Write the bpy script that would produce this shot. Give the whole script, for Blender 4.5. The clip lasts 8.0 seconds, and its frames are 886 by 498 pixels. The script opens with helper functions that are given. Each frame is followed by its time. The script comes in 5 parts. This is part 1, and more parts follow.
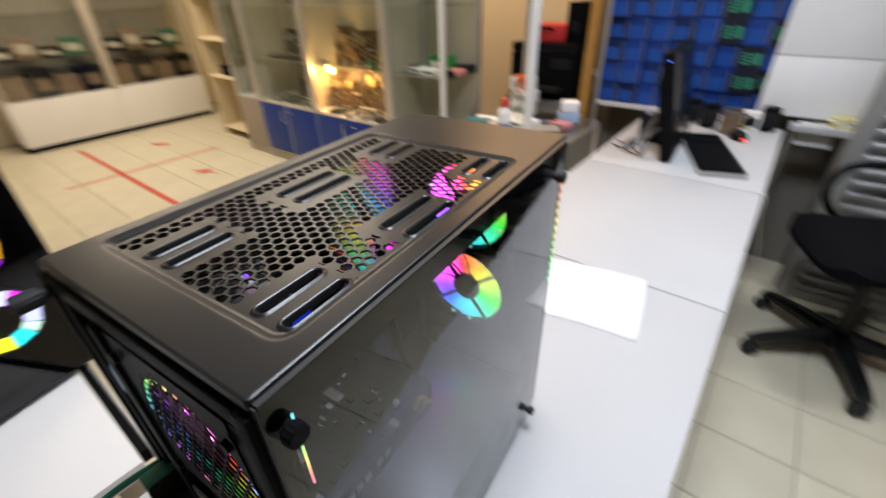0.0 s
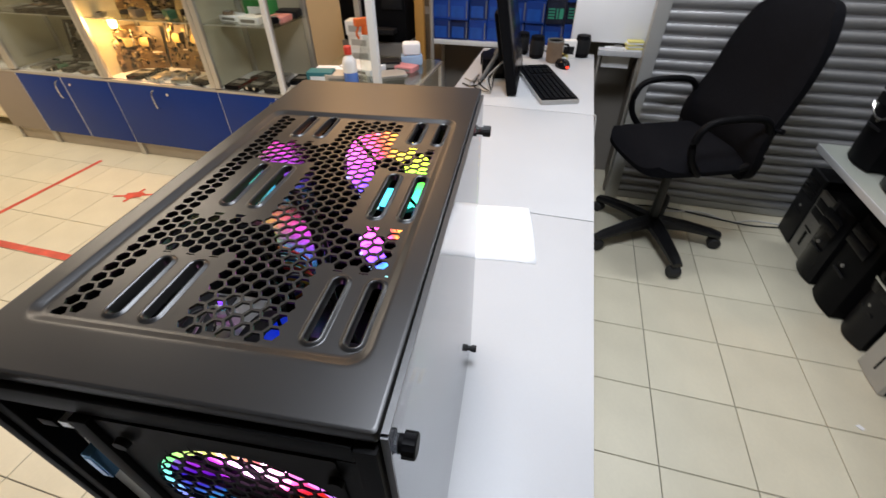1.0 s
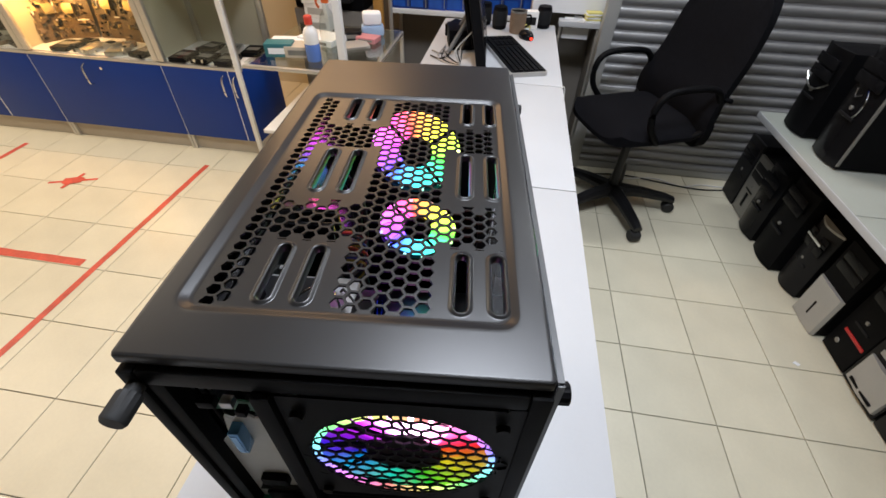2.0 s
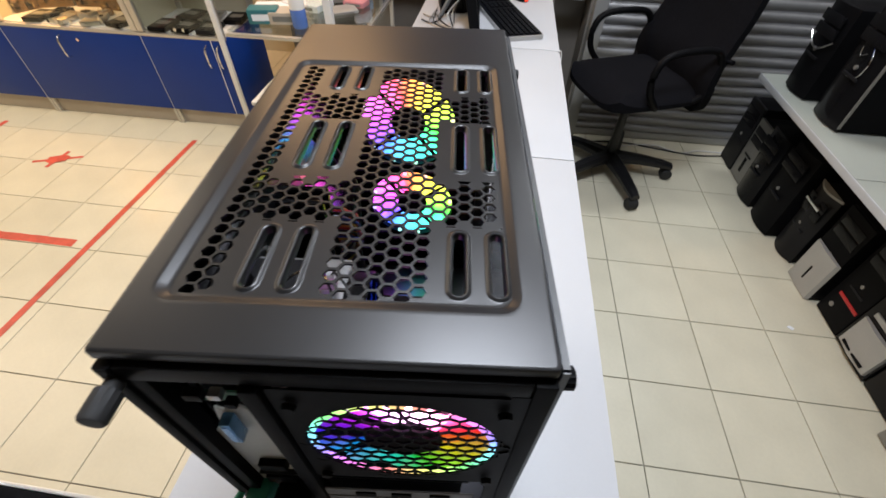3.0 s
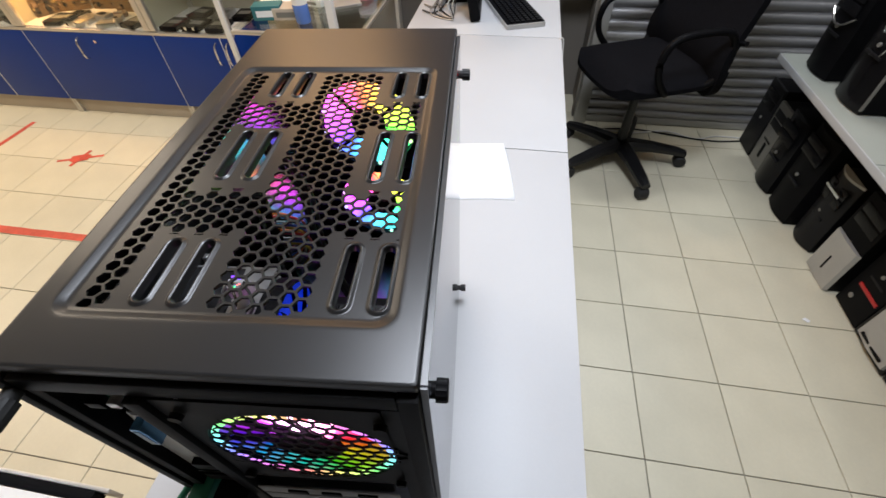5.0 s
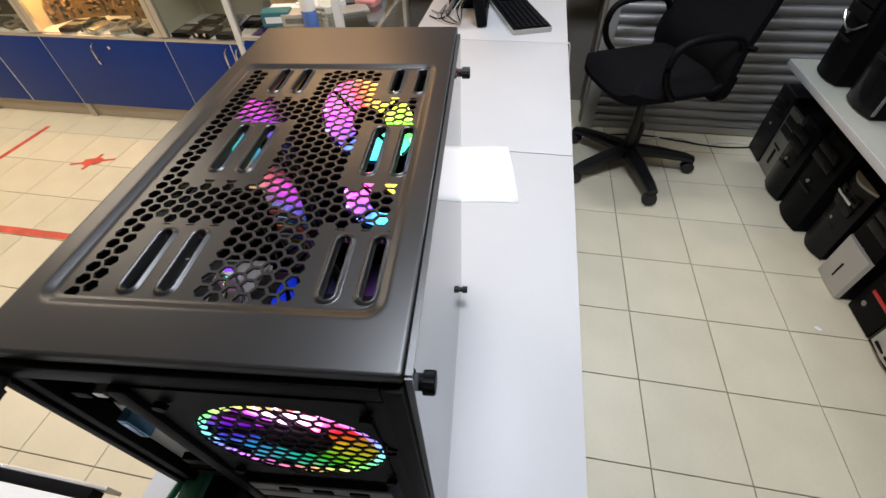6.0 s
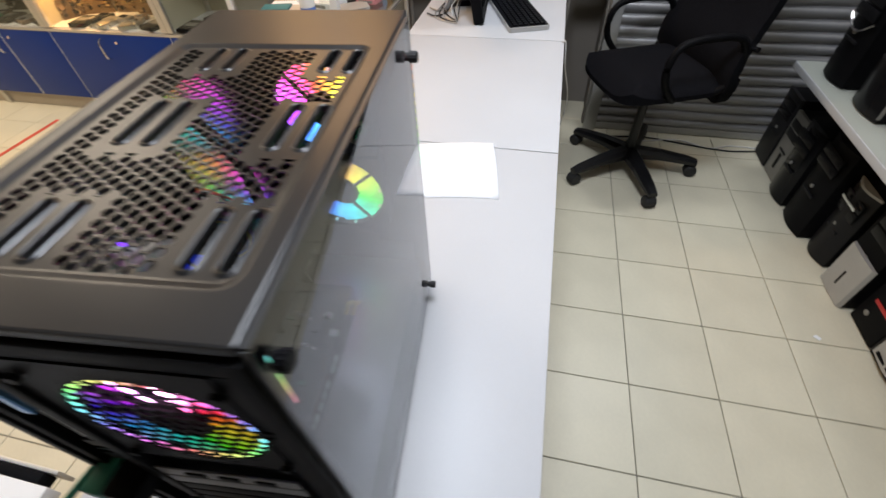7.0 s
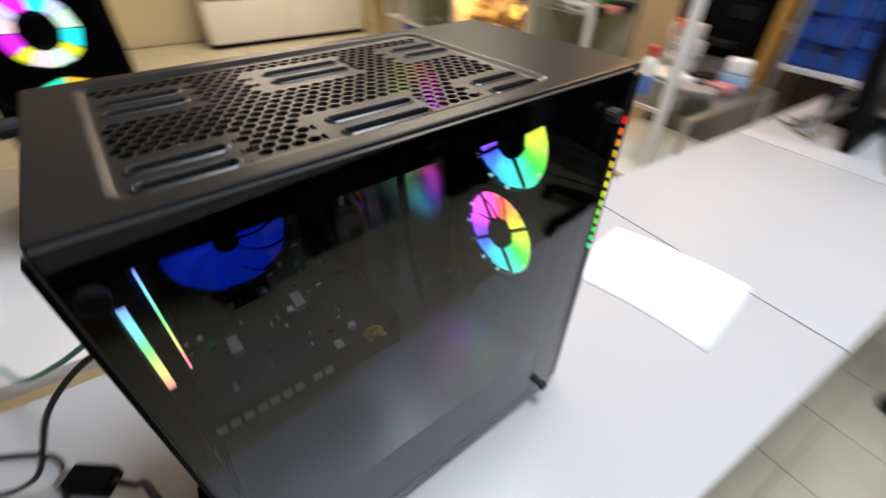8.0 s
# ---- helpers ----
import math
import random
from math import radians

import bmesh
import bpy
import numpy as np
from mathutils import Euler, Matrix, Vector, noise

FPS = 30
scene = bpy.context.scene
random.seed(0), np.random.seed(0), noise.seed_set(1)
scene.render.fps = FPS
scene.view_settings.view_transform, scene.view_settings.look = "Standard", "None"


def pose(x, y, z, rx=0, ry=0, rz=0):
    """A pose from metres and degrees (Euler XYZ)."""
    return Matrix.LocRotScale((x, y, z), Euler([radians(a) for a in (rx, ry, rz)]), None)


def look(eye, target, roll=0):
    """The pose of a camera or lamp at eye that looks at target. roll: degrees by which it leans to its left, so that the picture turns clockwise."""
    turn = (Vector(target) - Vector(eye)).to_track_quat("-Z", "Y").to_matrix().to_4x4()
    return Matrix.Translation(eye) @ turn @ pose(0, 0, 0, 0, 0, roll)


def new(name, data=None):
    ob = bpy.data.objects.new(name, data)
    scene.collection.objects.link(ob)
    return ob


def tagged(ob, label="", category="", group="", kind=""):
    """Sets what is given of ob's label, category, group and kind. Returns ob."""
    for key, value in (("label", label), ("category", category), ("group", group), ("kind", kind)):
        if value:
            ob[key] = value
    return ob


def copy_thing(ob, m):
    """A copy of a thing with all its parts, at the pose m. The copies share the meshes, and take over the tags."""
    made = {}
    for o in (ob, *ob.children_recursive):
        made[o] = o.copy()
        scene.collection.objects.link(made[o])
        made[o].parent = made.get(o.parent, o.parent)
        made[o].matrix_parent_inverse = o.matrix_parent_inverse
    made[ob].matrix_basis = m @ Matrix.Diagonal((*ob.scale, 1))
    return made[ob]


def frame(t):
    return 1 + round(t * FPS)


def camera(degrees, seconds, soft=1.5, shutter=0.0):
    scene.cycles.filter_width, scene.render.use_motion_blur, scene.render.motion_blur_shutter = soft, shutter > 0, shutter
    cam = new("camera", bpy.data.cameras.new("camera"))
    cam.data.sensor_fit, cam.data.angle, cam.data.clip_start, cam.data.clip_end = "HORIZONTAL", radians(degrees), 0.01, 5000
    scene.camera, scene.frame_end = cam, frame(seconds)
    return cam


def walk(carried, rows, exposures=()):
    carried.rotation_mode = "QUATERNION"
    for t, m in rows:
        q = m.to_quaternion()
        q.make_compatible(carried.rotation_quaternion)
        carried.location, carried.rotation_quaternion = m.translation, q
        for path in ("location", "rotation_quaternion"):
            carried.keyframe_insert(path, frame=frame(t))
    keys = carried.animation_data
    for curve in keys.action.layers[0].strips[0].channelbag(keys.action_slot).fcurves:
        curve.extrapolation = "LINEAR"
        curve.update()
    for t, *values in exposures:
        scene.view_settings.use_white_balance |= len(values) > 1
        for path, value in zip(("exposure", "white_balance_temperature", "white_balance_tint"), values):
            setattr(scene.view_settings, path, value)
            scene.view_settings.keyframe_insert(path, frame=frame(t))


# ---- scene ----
import colorsys

cam = camera(92.7, 8.0, shutter=0.75)
PATH = [
    (0, (0.141, -0.039, 1.409), (-0.917, 1.284, 0.345), -1.7),
    (0.2, (0.113, -0.051, 1.416), (-0.722, 1.355, 0.266), -0.6),
    (0.5, (0.06, -0.067, 1.418), (-0.465, 1.444, 0.219), 0.9),
    (0.7, (0.048, -0.076, 1.429), (-0.426, 1.424, 0.194), 0.2),
    (1, (0.05, -0.075, 1.428), (-0.372, 1.415, 0.163), -0.6),
    (1.5, (0.007, -0.101, 1.444), (-0.307, 1.372, 0.128), 0.7),
    (1.7, (-0.036, -0.114, 1.446), (-0.264, 1.357, 0.11), 2.4),
    (2.8, (-0.048, -0.106, 1.438), (-0.215, 1.289, 0.014), 1.6),
    (3, (-0.045, -0.099, 1.437), (-0.207, 1.268, -0.014), 1.4),
    (3.5, (-0.001, -0.085, 1.456), (-0.163, 1.243, -0.031), 1.0),
    (4, (0.031, -0.085, 1.462), (-0.136, 1.24, -0.026), 1.0),
    (4.5, (0.028, -0.087, 1.457), (-0.162, 1.236, -0.031), 0.2),
    (5, (0.03, -0.08, 1.448), (-0.227, 1.236, -0.036), -2.3),
    (5.2, (0.029, -0.079, 1.449), (-0.249, 1.232, -0.035), -2.9),
    (6.3, (0.043, -0.087, 1.431), (-0.256, 1.254, -0.022), -2.8),
    (6.5, (0.045, -0.09, 1.426), (-0.259, 1.253, -0.024), -2.8),
    (7, (0.112, -0.07, 1.417), (-0.229, 1.26, -0.038), -3.0),
    (7.2, (0.141, -0.05, 1.404), (-0.335, 1.258, -0.032), -3.5),
    (7.5, (0.148, -0.005, 1.391), (-0.585, 1.221, -0.01), -0.5),
    (7.7, (0.159, 0.022, 1.382), (-0.823, 1.138, 0.045), 1.0),
    (8, (0.192, 0.069, 1.362), (-1.118, 0.91, 0.106), 0.6),
]
walk(cam, [(t, look(eye, target, roll)) for t, eye, target, roll in PATH],
     exposures=[(0, -0.03), (1, 0.0), (1.7, 0.05), (3, 0.08), (4.5, 0.02), (6.5, 0.0), (7.5, -0.06), (8, -0.04)])

# ---- light: unseen ceiling panels, cool over the staff side, warmer over the customers' side, and two added fills ----
sky = bpy.data.worlds.new("world")
scene.world = sky
sky.use_nodes = True
sky.node_tree.nodes["Background"].inputs[0].default_value = (0.9, 0.95, 1.0, 1)
sky.node_tree.nodes["Background"].inputs[1].default_value = 0.06


def area_lamp(name, x, y, z, sx, sy, watts, colour):
    data = bpy.data.lights.new(name, "AREA")
    data.shape, data.size, data.size_y, data.energy, data.color = "RECTANGLE", sx, sy, watts, colour
    ob = new(name, data)
    ob.location = (x, y, z)
    return ob


area_lamp("ceiling_lamp_desk", 0.0, 0.62, 2.74, 0.6, 0.6, 44, (0.91, 0.97, 1.09))
area_lamp("ceiling_lamp_staff", 1.45, 0.85, 2.74, 0.25, 1.2, 3, (0.95, 0.98, 1.05))
# unseen strip added to brighten the upper shutter slats and white cabinet
area_lamp("shutter_fill", 0.85, 2.06, 2.74, 1.2, 0.12, 21, (0.95, 0.98, 1.03))
area_lamp("ceiling_lamp_customers", -2.5, 1.75, 2.74, 0.3, 1.2, 37, (1.0, 0.84, 0.66))
area_lamp("ceiling_lamp_far", -4.7, 1.2, 2.74, 0.3, 1.2, 60, (1.0, 0.82, 0.62))
# unseen warm fill, added for the orange reflection on the case lid
area_lamp("warm_fill_back", -1.35, 2.85, 2.74, 1.0, 0.4, 25, (1.0, 0.60, 0.30))


# ---- materials ----
def material(name, colour, rough=0.5, metal=0.0, vary=0.12, scale=8.0, grain=180.0, bump=0.05, per_object=0.0, coat=0.0, spec=0.5, rough_vary=0.12):
    m = bpy.data.materials.new(name)
    m.use_nodes = True
    nt = m.node_tree
    nodes, links = nt.nodes, nt.links
    b = nodes["Principled BSDF"]
    b.inputs["Metallic"].default_value = metal
    b.inputs["Coat Weight"].default_value = coat
    b.inputs["Specular IOR Level"].default_value = spec
    tc = nodes.new("ShaderNodeTexCoord")
    n1 = nodes.new("ShaderNodeTexNoise")
    n1.inputs["Scale"].default_value, n1.inputs["Detail"].default_value = scale, 5
    n2 = nodes.new("ShaderNodeTexNoise")
    n2.inputs["Scale"].default_value, n2.inputs["Detail"].default_value = grain, 3
    for n in (n1, n2):
        links.new(tc.outputs["Object"], n.inputs["Vector"])
    add = nodes.new("ShaderNodeMath")
    add.operation = "MULTIPLY_ADD"
    links.new(n2.outputs["Fac"], add.inputs[0])
    add.inputs[1].default_value = 0.35
    links.new(n1.outputs["Fac"], add.inputs[2])
    ramp = nodes.new("ShaderNodeMapRange")
    ramp.inputs["From Min"].default_value, ramp.inputs["From Max"].default_value = 0.4, 0.95
    ramp.inputs["To Min"].default_value, ramp.inputs["To Max"].default_value = 1 - vary, 1 + vary
    links.new(add.outputs[0], ramp.inputs["Value"])
    value = ramp.outputs[0]
    if per_object:
        info = nodes.new("ShaderNodeObjectInfo")
        r2 = nodes.new("ShaderNodeMapRange")
        r2.inputs["To Min"].default_value, r2.inputs["To Max"].default_value = 1 - per_object, 1 + per_object
        links.new(info.outputs["Random"], r2.inputs["Value"])
        mu = nodes.new("ShaderNodeMath")
        mu.operation = "MULTIPLY"
        links.new(value, mu.inputs[0])
        links.new(r2.outputs[0], mu.inputs[1])
        value = mu.outputs[0]
    mix = nodes.new("ShaderNodeVectorMath")
    mix.operation = "SCALE"
    mix.inputs[0].default_value = colour
    links.new(value, mix.inputs["Scale"])
    links.new(mix.outputs[0], b.inputs["Base Color"])
    rr = nodes.new("ShaderNodeMapRange")
    rr.inputs["To Min"].default_value, rr.inputs["To Max"].default_value = max(0.02, rough - rough_vary * rough), min(1, rough + rough_vary * rough)
    links.new(n1.outputs["Fac"], rr.inputs["Value"])
    links.new(rr.outputs[0], b.inputs["Roughness"])
    if bump:
        bp = nodes.new("ShaderNodeBump")
        bp.inputs["Strength"].default_value, bp.inputs["Distance"].default_value = bump, 0.002
        links.new(n2.outputs["Fac"], bp.inputs["Height"])
        links.new(bp.outputs[0], b.inputs["Normal"])
    return m


def glowing(name, colour, strength):
    m = bpy.data.materials.new(name)
    m.use_nodes = True
    b = m.node_tree.nodes["Principled BSDF"]
    b.inputs["Base Color"].default_value = (*colour, 1)
    b.inputs["Emission Color"].default_value = (*colour, 1)
    b.inputs["Emission Strength"].default_value = strength
    return m


def glass(name, colour=(1, 1, 1), clear=0.93, rough=0.0):
    """A thin pane: a clear sheet that mirrors by its Fresnel."""
    m = bpy.data.materials.new(name)
    m.use_nodes = True
    nt = m.node_tree
    nt.nodes.clear()
    out = nt.nodes.new("ShaderNodeOutputMaterial")
    t = nt.nodes.new("ShaderNodeBsdfTransparent")
    t.inputs[0].default_value = (*[clear * c for c in colour], 1)
    g = nt.nodes.new("ShaderNodeBsdfGlossy")
    g.inputs["Roughness"].default_value = rough
    lw = nt.nodes.new("ShaderNodeLayerWeight")
    lw.inputs[0].default_value = 0.5
    pw = nt.nodes.new("ShaderNodeMath")
    pw.operation, pw.inputs[1].default_value = "POWER", 4.1
    nt.links.new(lw.outputs["Facing"], pw.inputs[0])
    fr = nt.nodes.new("ShaderNodeMapRange")
    fr.inputs["To Min"].default_value = 0.04
    nt.links.new(pw.outputs[0], fr.inputs["Value"])
    mx = nt.nodes.new("ShaderNodeMixShader")
    nt.links.new(fr.outputs[0], mx.inputs[0])
    nt.links.new(t.outputs[0], mx.inputs[1])
    nt.links.new(g.outputs[0], mx.inputs[2])
    nt.links.new(mx.outputs[0], out.inputs[0])
    return m


def rainbow(name, strength, start=0.0, turns=1.0, white=0.0, flip=1.0, hot=None, boost=1.5, bleach=0.0, swing=None, tight=3.0, body=(0.04, 0.04, 0.04)):
    """Frosted plastic lit by coloured diodes: the hue runs round the local y axis."""
    m = bpy.data.materials.new(name)
    m.use_nodes = True
    nodes, links = m.node_tree.nodes, m.node_tree.links
    b = nodes["Principled BSDF"]
    b.inputs["Base Color"].default_value = (*body, 1)
    b.inputs["Roughness"].default_value = 0.35
    tc = nodes.new("ShaderNodeTexCoord")
    sep = nodes.new("ShaderNodeSeparateXYZ")
    links.new(tc.outputs["Object"], sep.inputs[0])
    at = nodes.new("ShaderNodeMath")
    at.operation = "ARCTAN2"
    links.new(sep.outputs["Z"], at.inputs[0])
    links.new(sep.outputs["X"], at.inputs[1])
    ma = nodes.new("ShaderNodeMath")
    ma.operation = "MULTIPLY_ADD"
    ma.inputs[1].default_value, ma.inputs[2].default_value = flip * turns / (2 * math.pi), start + 4.0
    links.new(at.outputs[0], ma.inputs[0])
    fr = nodes.new("ShaderNodeMath")
    fr.operation = "FRACT"
    hue = ma.outputs[0]
    if swing is not None:
        # the colours are not spread evenly round the fan
        for op, v in (("ADD", radians(swing[0])), ("COSINE", None), ("MULTIPLY_ADD", swing[1])):
            n_ = nodes.new("ShaderNodeMath")
            n_.operation = op
            links.new(at.outputs[0] if op == "ADD" else last.outputs[0], n_.inputs[0])
            if v is not None:
                n_.inputs[1].default_value = v
            last = n_
        links.new(hue, last.inputs[2])
        hue = last.outputs[0]
    links.new(hue, fr.inputs[0])
    col = nodes.new("ShaderNodeCombineColor")
    col.mode = "HSV"
    links.new(fr.outputs[0], col.inputs[0])
    col.inputs[1].default_value, col.inputs[2].default_value = 1 - white, 1.0
    no = nodes.new("ShaderNodeTexNoise")
    no.inputs["Scale"].default_value = 45.0
    links.new(tc.outputs["Object"], no.inputs["Vector"])
    mr = nodes.new("ShaderNodeMapRange")
    mr.inputs["From Min"].default_value, mr.inputs["From Max"].default_value = 0.3, 0.7
    mr.inputs["To Min"].default_value, mr.inputs["To Max"].default_value = strength * 0.75, strength * 1.35
    links.new(no.outputs["Fac"], mr.inputs["Value"])
    links.new(col.outputs[0], b.inputs["Emission Color"])
    level = mr.outputs[0]
    if hot is not None:
        # the diodes on one side burn brighter
        chain = []
        for op, v in (("SUBTRACT", radians(hot)), ("COSINE", None), ("MAXIMUM", 0.0), ("POWER", tight), ("MULTIPLY_ADD", boost)):
            n_ = nodes.new("ShaderNodeMath")
            n_.operation = op
            links.new(chain[-1].outputs[0] if chain else at.outputs[0], n_.inputs[0])
            if v is not None:
                n_.inputs[1].default_value = v
            chain.append(n_)
        chain[-1].inputs[2].default_value = 1.0
        mul = nodes.new("ShaderNodeMath")
        mul.operation = "MULTIPLY"
        links.new(level, mul.inputs[0])
        links.new(chain[-1].outputs[0], mul.inputs[1])
        level = mul.outputs[0]
        pale = nodes.new("ShaderNodeMath")
        pale.operation = "MULTIPLY_ADD"
        pale.inputs[1].default_value, pale.inputs[2].default_value = -bleach * (1 - white), 1 - white
        links.new(chain[3].outputs[0], pale.inputs[0])
        links.new(pale.outputs[0], col.inputs[1])
    links.new(level, b.inputs["Emission Strength"])
    return m


M_FLOOR = material("floor_tile_ceramic", (0.675, 0.625, 0.475), 0.38, vary=0.07, scale=5, grain=90, bump=0.03, per_object=0.035, rough_vary=0.3)
M_GROUT = material("grout", (0.20, 0.18, 0.15), 0.9, vary=0.3, scale=3)
M_WALL = material("wall_paint_cream", (0.72, 0.62, 0.42), 0.85, vary=0.05, scale=2, grain=120)
M_WALLW = material("wall_paint_white", (0.78, 0.77, 0.74), 0.8, vary=0.04, scale=2, grain=120)
M_WALLD = material("wall_panel_grey_brown", (0.20, 0.18, 0.155), 0.8, vary=0.08, scale=3)
# unseen white ceiling, greyed to dim its reflection in the case lid
M_CEIL = material("ceiling_white_dimmed", (0.42, 0.42, 0.41), 0.9, vary=0.03, scale=2)
M_DESK = material("laminate_pale_grey", (0.48, 0.485, 0.495), 0.45, vary=0.035, scale=4, grain=260, bump=0.025)
M_EDGE = material("laminate_edge_dark", (0.16, 0.155, 0.15), 0.6)
M_BLUE = material("laminate_blue", (0.004, 0.038, 0.25), 0.45, spec=0.3, vary=0.08, scale=3, grain=200, bump=0.02)
M_TAUPE = material("laminate_taupe", (0.33, 0.275, 0.225), 0.5, vary=0.05, scale=3)
M_BEIGE = material("plinth_beige", (0.52, 0.45, 0.36), 0.55, vary=0.08, scale=5)
M_WHITE = material("laminate_white", (0.78, 0.76, 0.73), 0.4, vary=0.03, scale=3)
M_ALU = material("aluminium_profile", (0.62, 0.60, 0.56), 0.38, metal=0.7, vary=0.06, scale=10)
M_POSTW = material("white_enamel_post", (0.82, 0.81, 0.79), 0.35, vary=0.03, scale=6)
M_SHUT = material("shutter_grey_steel", (0.34, 0.34, 0.345), 0.38, metal=0.4, vary=0.10, scale=4, grain=60)
M_GUIDE = material("guide_rail_grey", (0.42, 0.42, 0.41), 0.45, metal=0.3, vary=0.06, scale=6)
M_TAPE = material("red_floor_tape", (0.60, 0.085, 0.05), 0.5, vary=0.3, scale=14, grain=60)
M_PC = material("black_powder_coat", (0.010, 0.010, 0.0105), 0.32, spec=0.41, metal=0.0, vary=0.10, scale=20, grain=1400, bump=0.012, rough_vary=0.03)
# rear-face copy of the black coat, darkened for the shade behind the case
M_PCR = material("black_coat_shaded", (0.0035, 0.0035, 0.004), 0.5, vary=0.2, scale=20, grain=500, bump=0.03, spec=0.07)
M_PCIN = material("black_steel_inside", (0.17, 0.17, 0.185), 0.33, spec=0.5, metal=1.0, vary=0.10, scale=20, grain=500, bump=0.02)
M_TRAY = material("black_steel_tray", (0.32, 0.32, 0.34), 0.26, spec=0.5, metal=1.0, vary=0.10, scale=20, grain=500, bump=0.02)
M_BLACK = material("black_plastic", (0.005, 0.005, 0.0057), 0.45, spec=0.05, vary=0.15, scale=25, grain=400)
M_BLACKG = material("black_gloss_plastic", (0.007, 0.007, 0.008), 0.18, spec=0.14, vary=0.1, scale=25, grain=300, bump=0.01)
M_RUBBER = material("black_rubber", (0.014, 0.014, 0.014), 0.7, vary=0.2, scale=30)
M_CHAIR = material("black_chair_plastic", (0.008, 0.008, 0.009), 0.32, spec=0.35, vary=0.12, scale=20, grain=300)
M_FABRIC = material("black_chair_fabric", (0.006, 0.006, 0.0075), 0.95, vary=0.3, scale=60, grain=900, bump=0.5, spec=0.06)
M_STEEL = material("brushed_steel", (0.5, 0.5, 0.5), 0.3, metal=0.9, vary=0.1, scale=15)
M_CHROME = material("chrome", (0.75, 0.75, 0.75), 0.12, metal=1.0, vary=0.04, scale=10)
M_SILVER = material("silver_plastic", (0.25, 0.24, 0.22), 0.36, metal=0.35, vary=0.06, scale=9)
M_SILVERL = material("pale_silver_plastic", (0.42, 0.41, 0.39), 0.38, metal=0.3, vary=0.06, scale=9)
M_GREYP = material("grey_plastic", (0.013, 0.013, 0.014), 0.45, spec=0.12, vary=0.1, scale=15)
M_BEIGEP = material("bare_zinc_plate", (0.22, 0.22, 0.215), 0.5, metal=0.3, vary=0.08, scale=15)
M_PAPER = material("white_paper", (0.86, 0.86, 0.87), 0.75, vary=0.02, scale=10, grain=300)
M_GREEN = material("green_cable_jacket", (0.02, 0.22, 0.15), 0.45, vary=0.1, scale=30)
M_PCB = material("dark_circuit_board", (0.006, 0.008, 0.009), 0.3, vary=0.3, scale=60, grain=300, bump=0.2)
# dark board with the lamp's warm light put into its colour
M_PCBLIT = material("circuit_board_lit_warm", (0.11, 0.065, 0.025), 0.4, vary=0.35, scale=60, grain=300, bump=0.2)
M_PCBG = material("green_circuit_board", (0.02, 0.12, 0.06), 0.4, vary=0.3, scale=60, grain=300, bump=0.2)
M_BROWN = material("brown_cardboard_goods", (0.20, 0.13, 0.08), 0.7, vary=0.3, scale=12)
# metal parts coloured gold for the lamp light falling on them
M_GOLDLIT = material("board_parts_lit_gold", (0.50, 0.38, 0.18), 0.35, metal=0.7, vary=0.15, scale=40)
M_GLASS = glass("showcase_glass", (0.97, 1.0, 0.98), 0.94)
M_SIDE = glass("smoked_side_glass", (0.92, 0.94, 0.98), 0.71)


# ---- building helpers ----
def empty(name, label="", category="", loc=(0, 0, 0), turn=0.0, group="", kind=""):
    ob = new(name)
    ob.empty_display_size = 0.05
    ob.matrix_basis = pose(*loc, 0, 0, turn)
    return tagged(ob, label, category, group, kind)


def mesh_of(name, bm, material, smooth=0.0):
    me = bpy.data.meshes.new(name)
    bm.normal_update()
    bm.to_mesh(me)
    bm.free()
    if material is not None:
        me.materials.append(material)
    if smooth:
        me.shade_smooth()
        me.set_sharp_from_angle(angle=radians(smooth))
    return me


def part(name, bm, material, parent, label="", smooth=35.0, at=None):
    """One mesh object under a thing or a part. at: its pose in the parent's space."""
    ob = new(name, mesh_of(name, bm, material, smooth))
    ob.parent = parent
    if at is not None:
        ob.matrix_basis = at
    return tagged(ob, label)


def solid(name, bm, material, label, category, group="", kind="", smooth=35.0, at=None):
    """A top-level thing that is one mesh."""
    ob = new(name, mesh_of(name, bm, material, smooth))
    if at is not None:
        ob.matrix_basis = at
    return tagged(ob, label, category, group, kind)


def box(x0, x1, y0, y1, z0, z1, bevel=0.0, bm=None, seg=2):
    out = bm or bmesh.new()
    b = bmesh.new()
    bmesh.ops.create_cube(b, size=1, matrix=Matrix.LocRotScale(((x0 + x1) / 2, (y0 + y1) / 2, (z0 + z1) / 2), None, (x1 - x0, y1 - y0, z1 - z0)))
    if bevel:
        bmesh.ops.bevel(b, geom=b.edges[:], offset=bevel, segments=seg, profile=0.6, affect="EDGES")
    return merge(out, b)


def merge(out, b, m=None):
    if m is not None:
        b.transform(m)
    verts = [out.verts.new(v.co) for v in b.verts]
    b.verts.index_update()
    for f in b.faces:
        try:
            out.faces.new([verts[v.index] for v in f.verts])
        except ValueError:
            pass
    b.free()
    return out


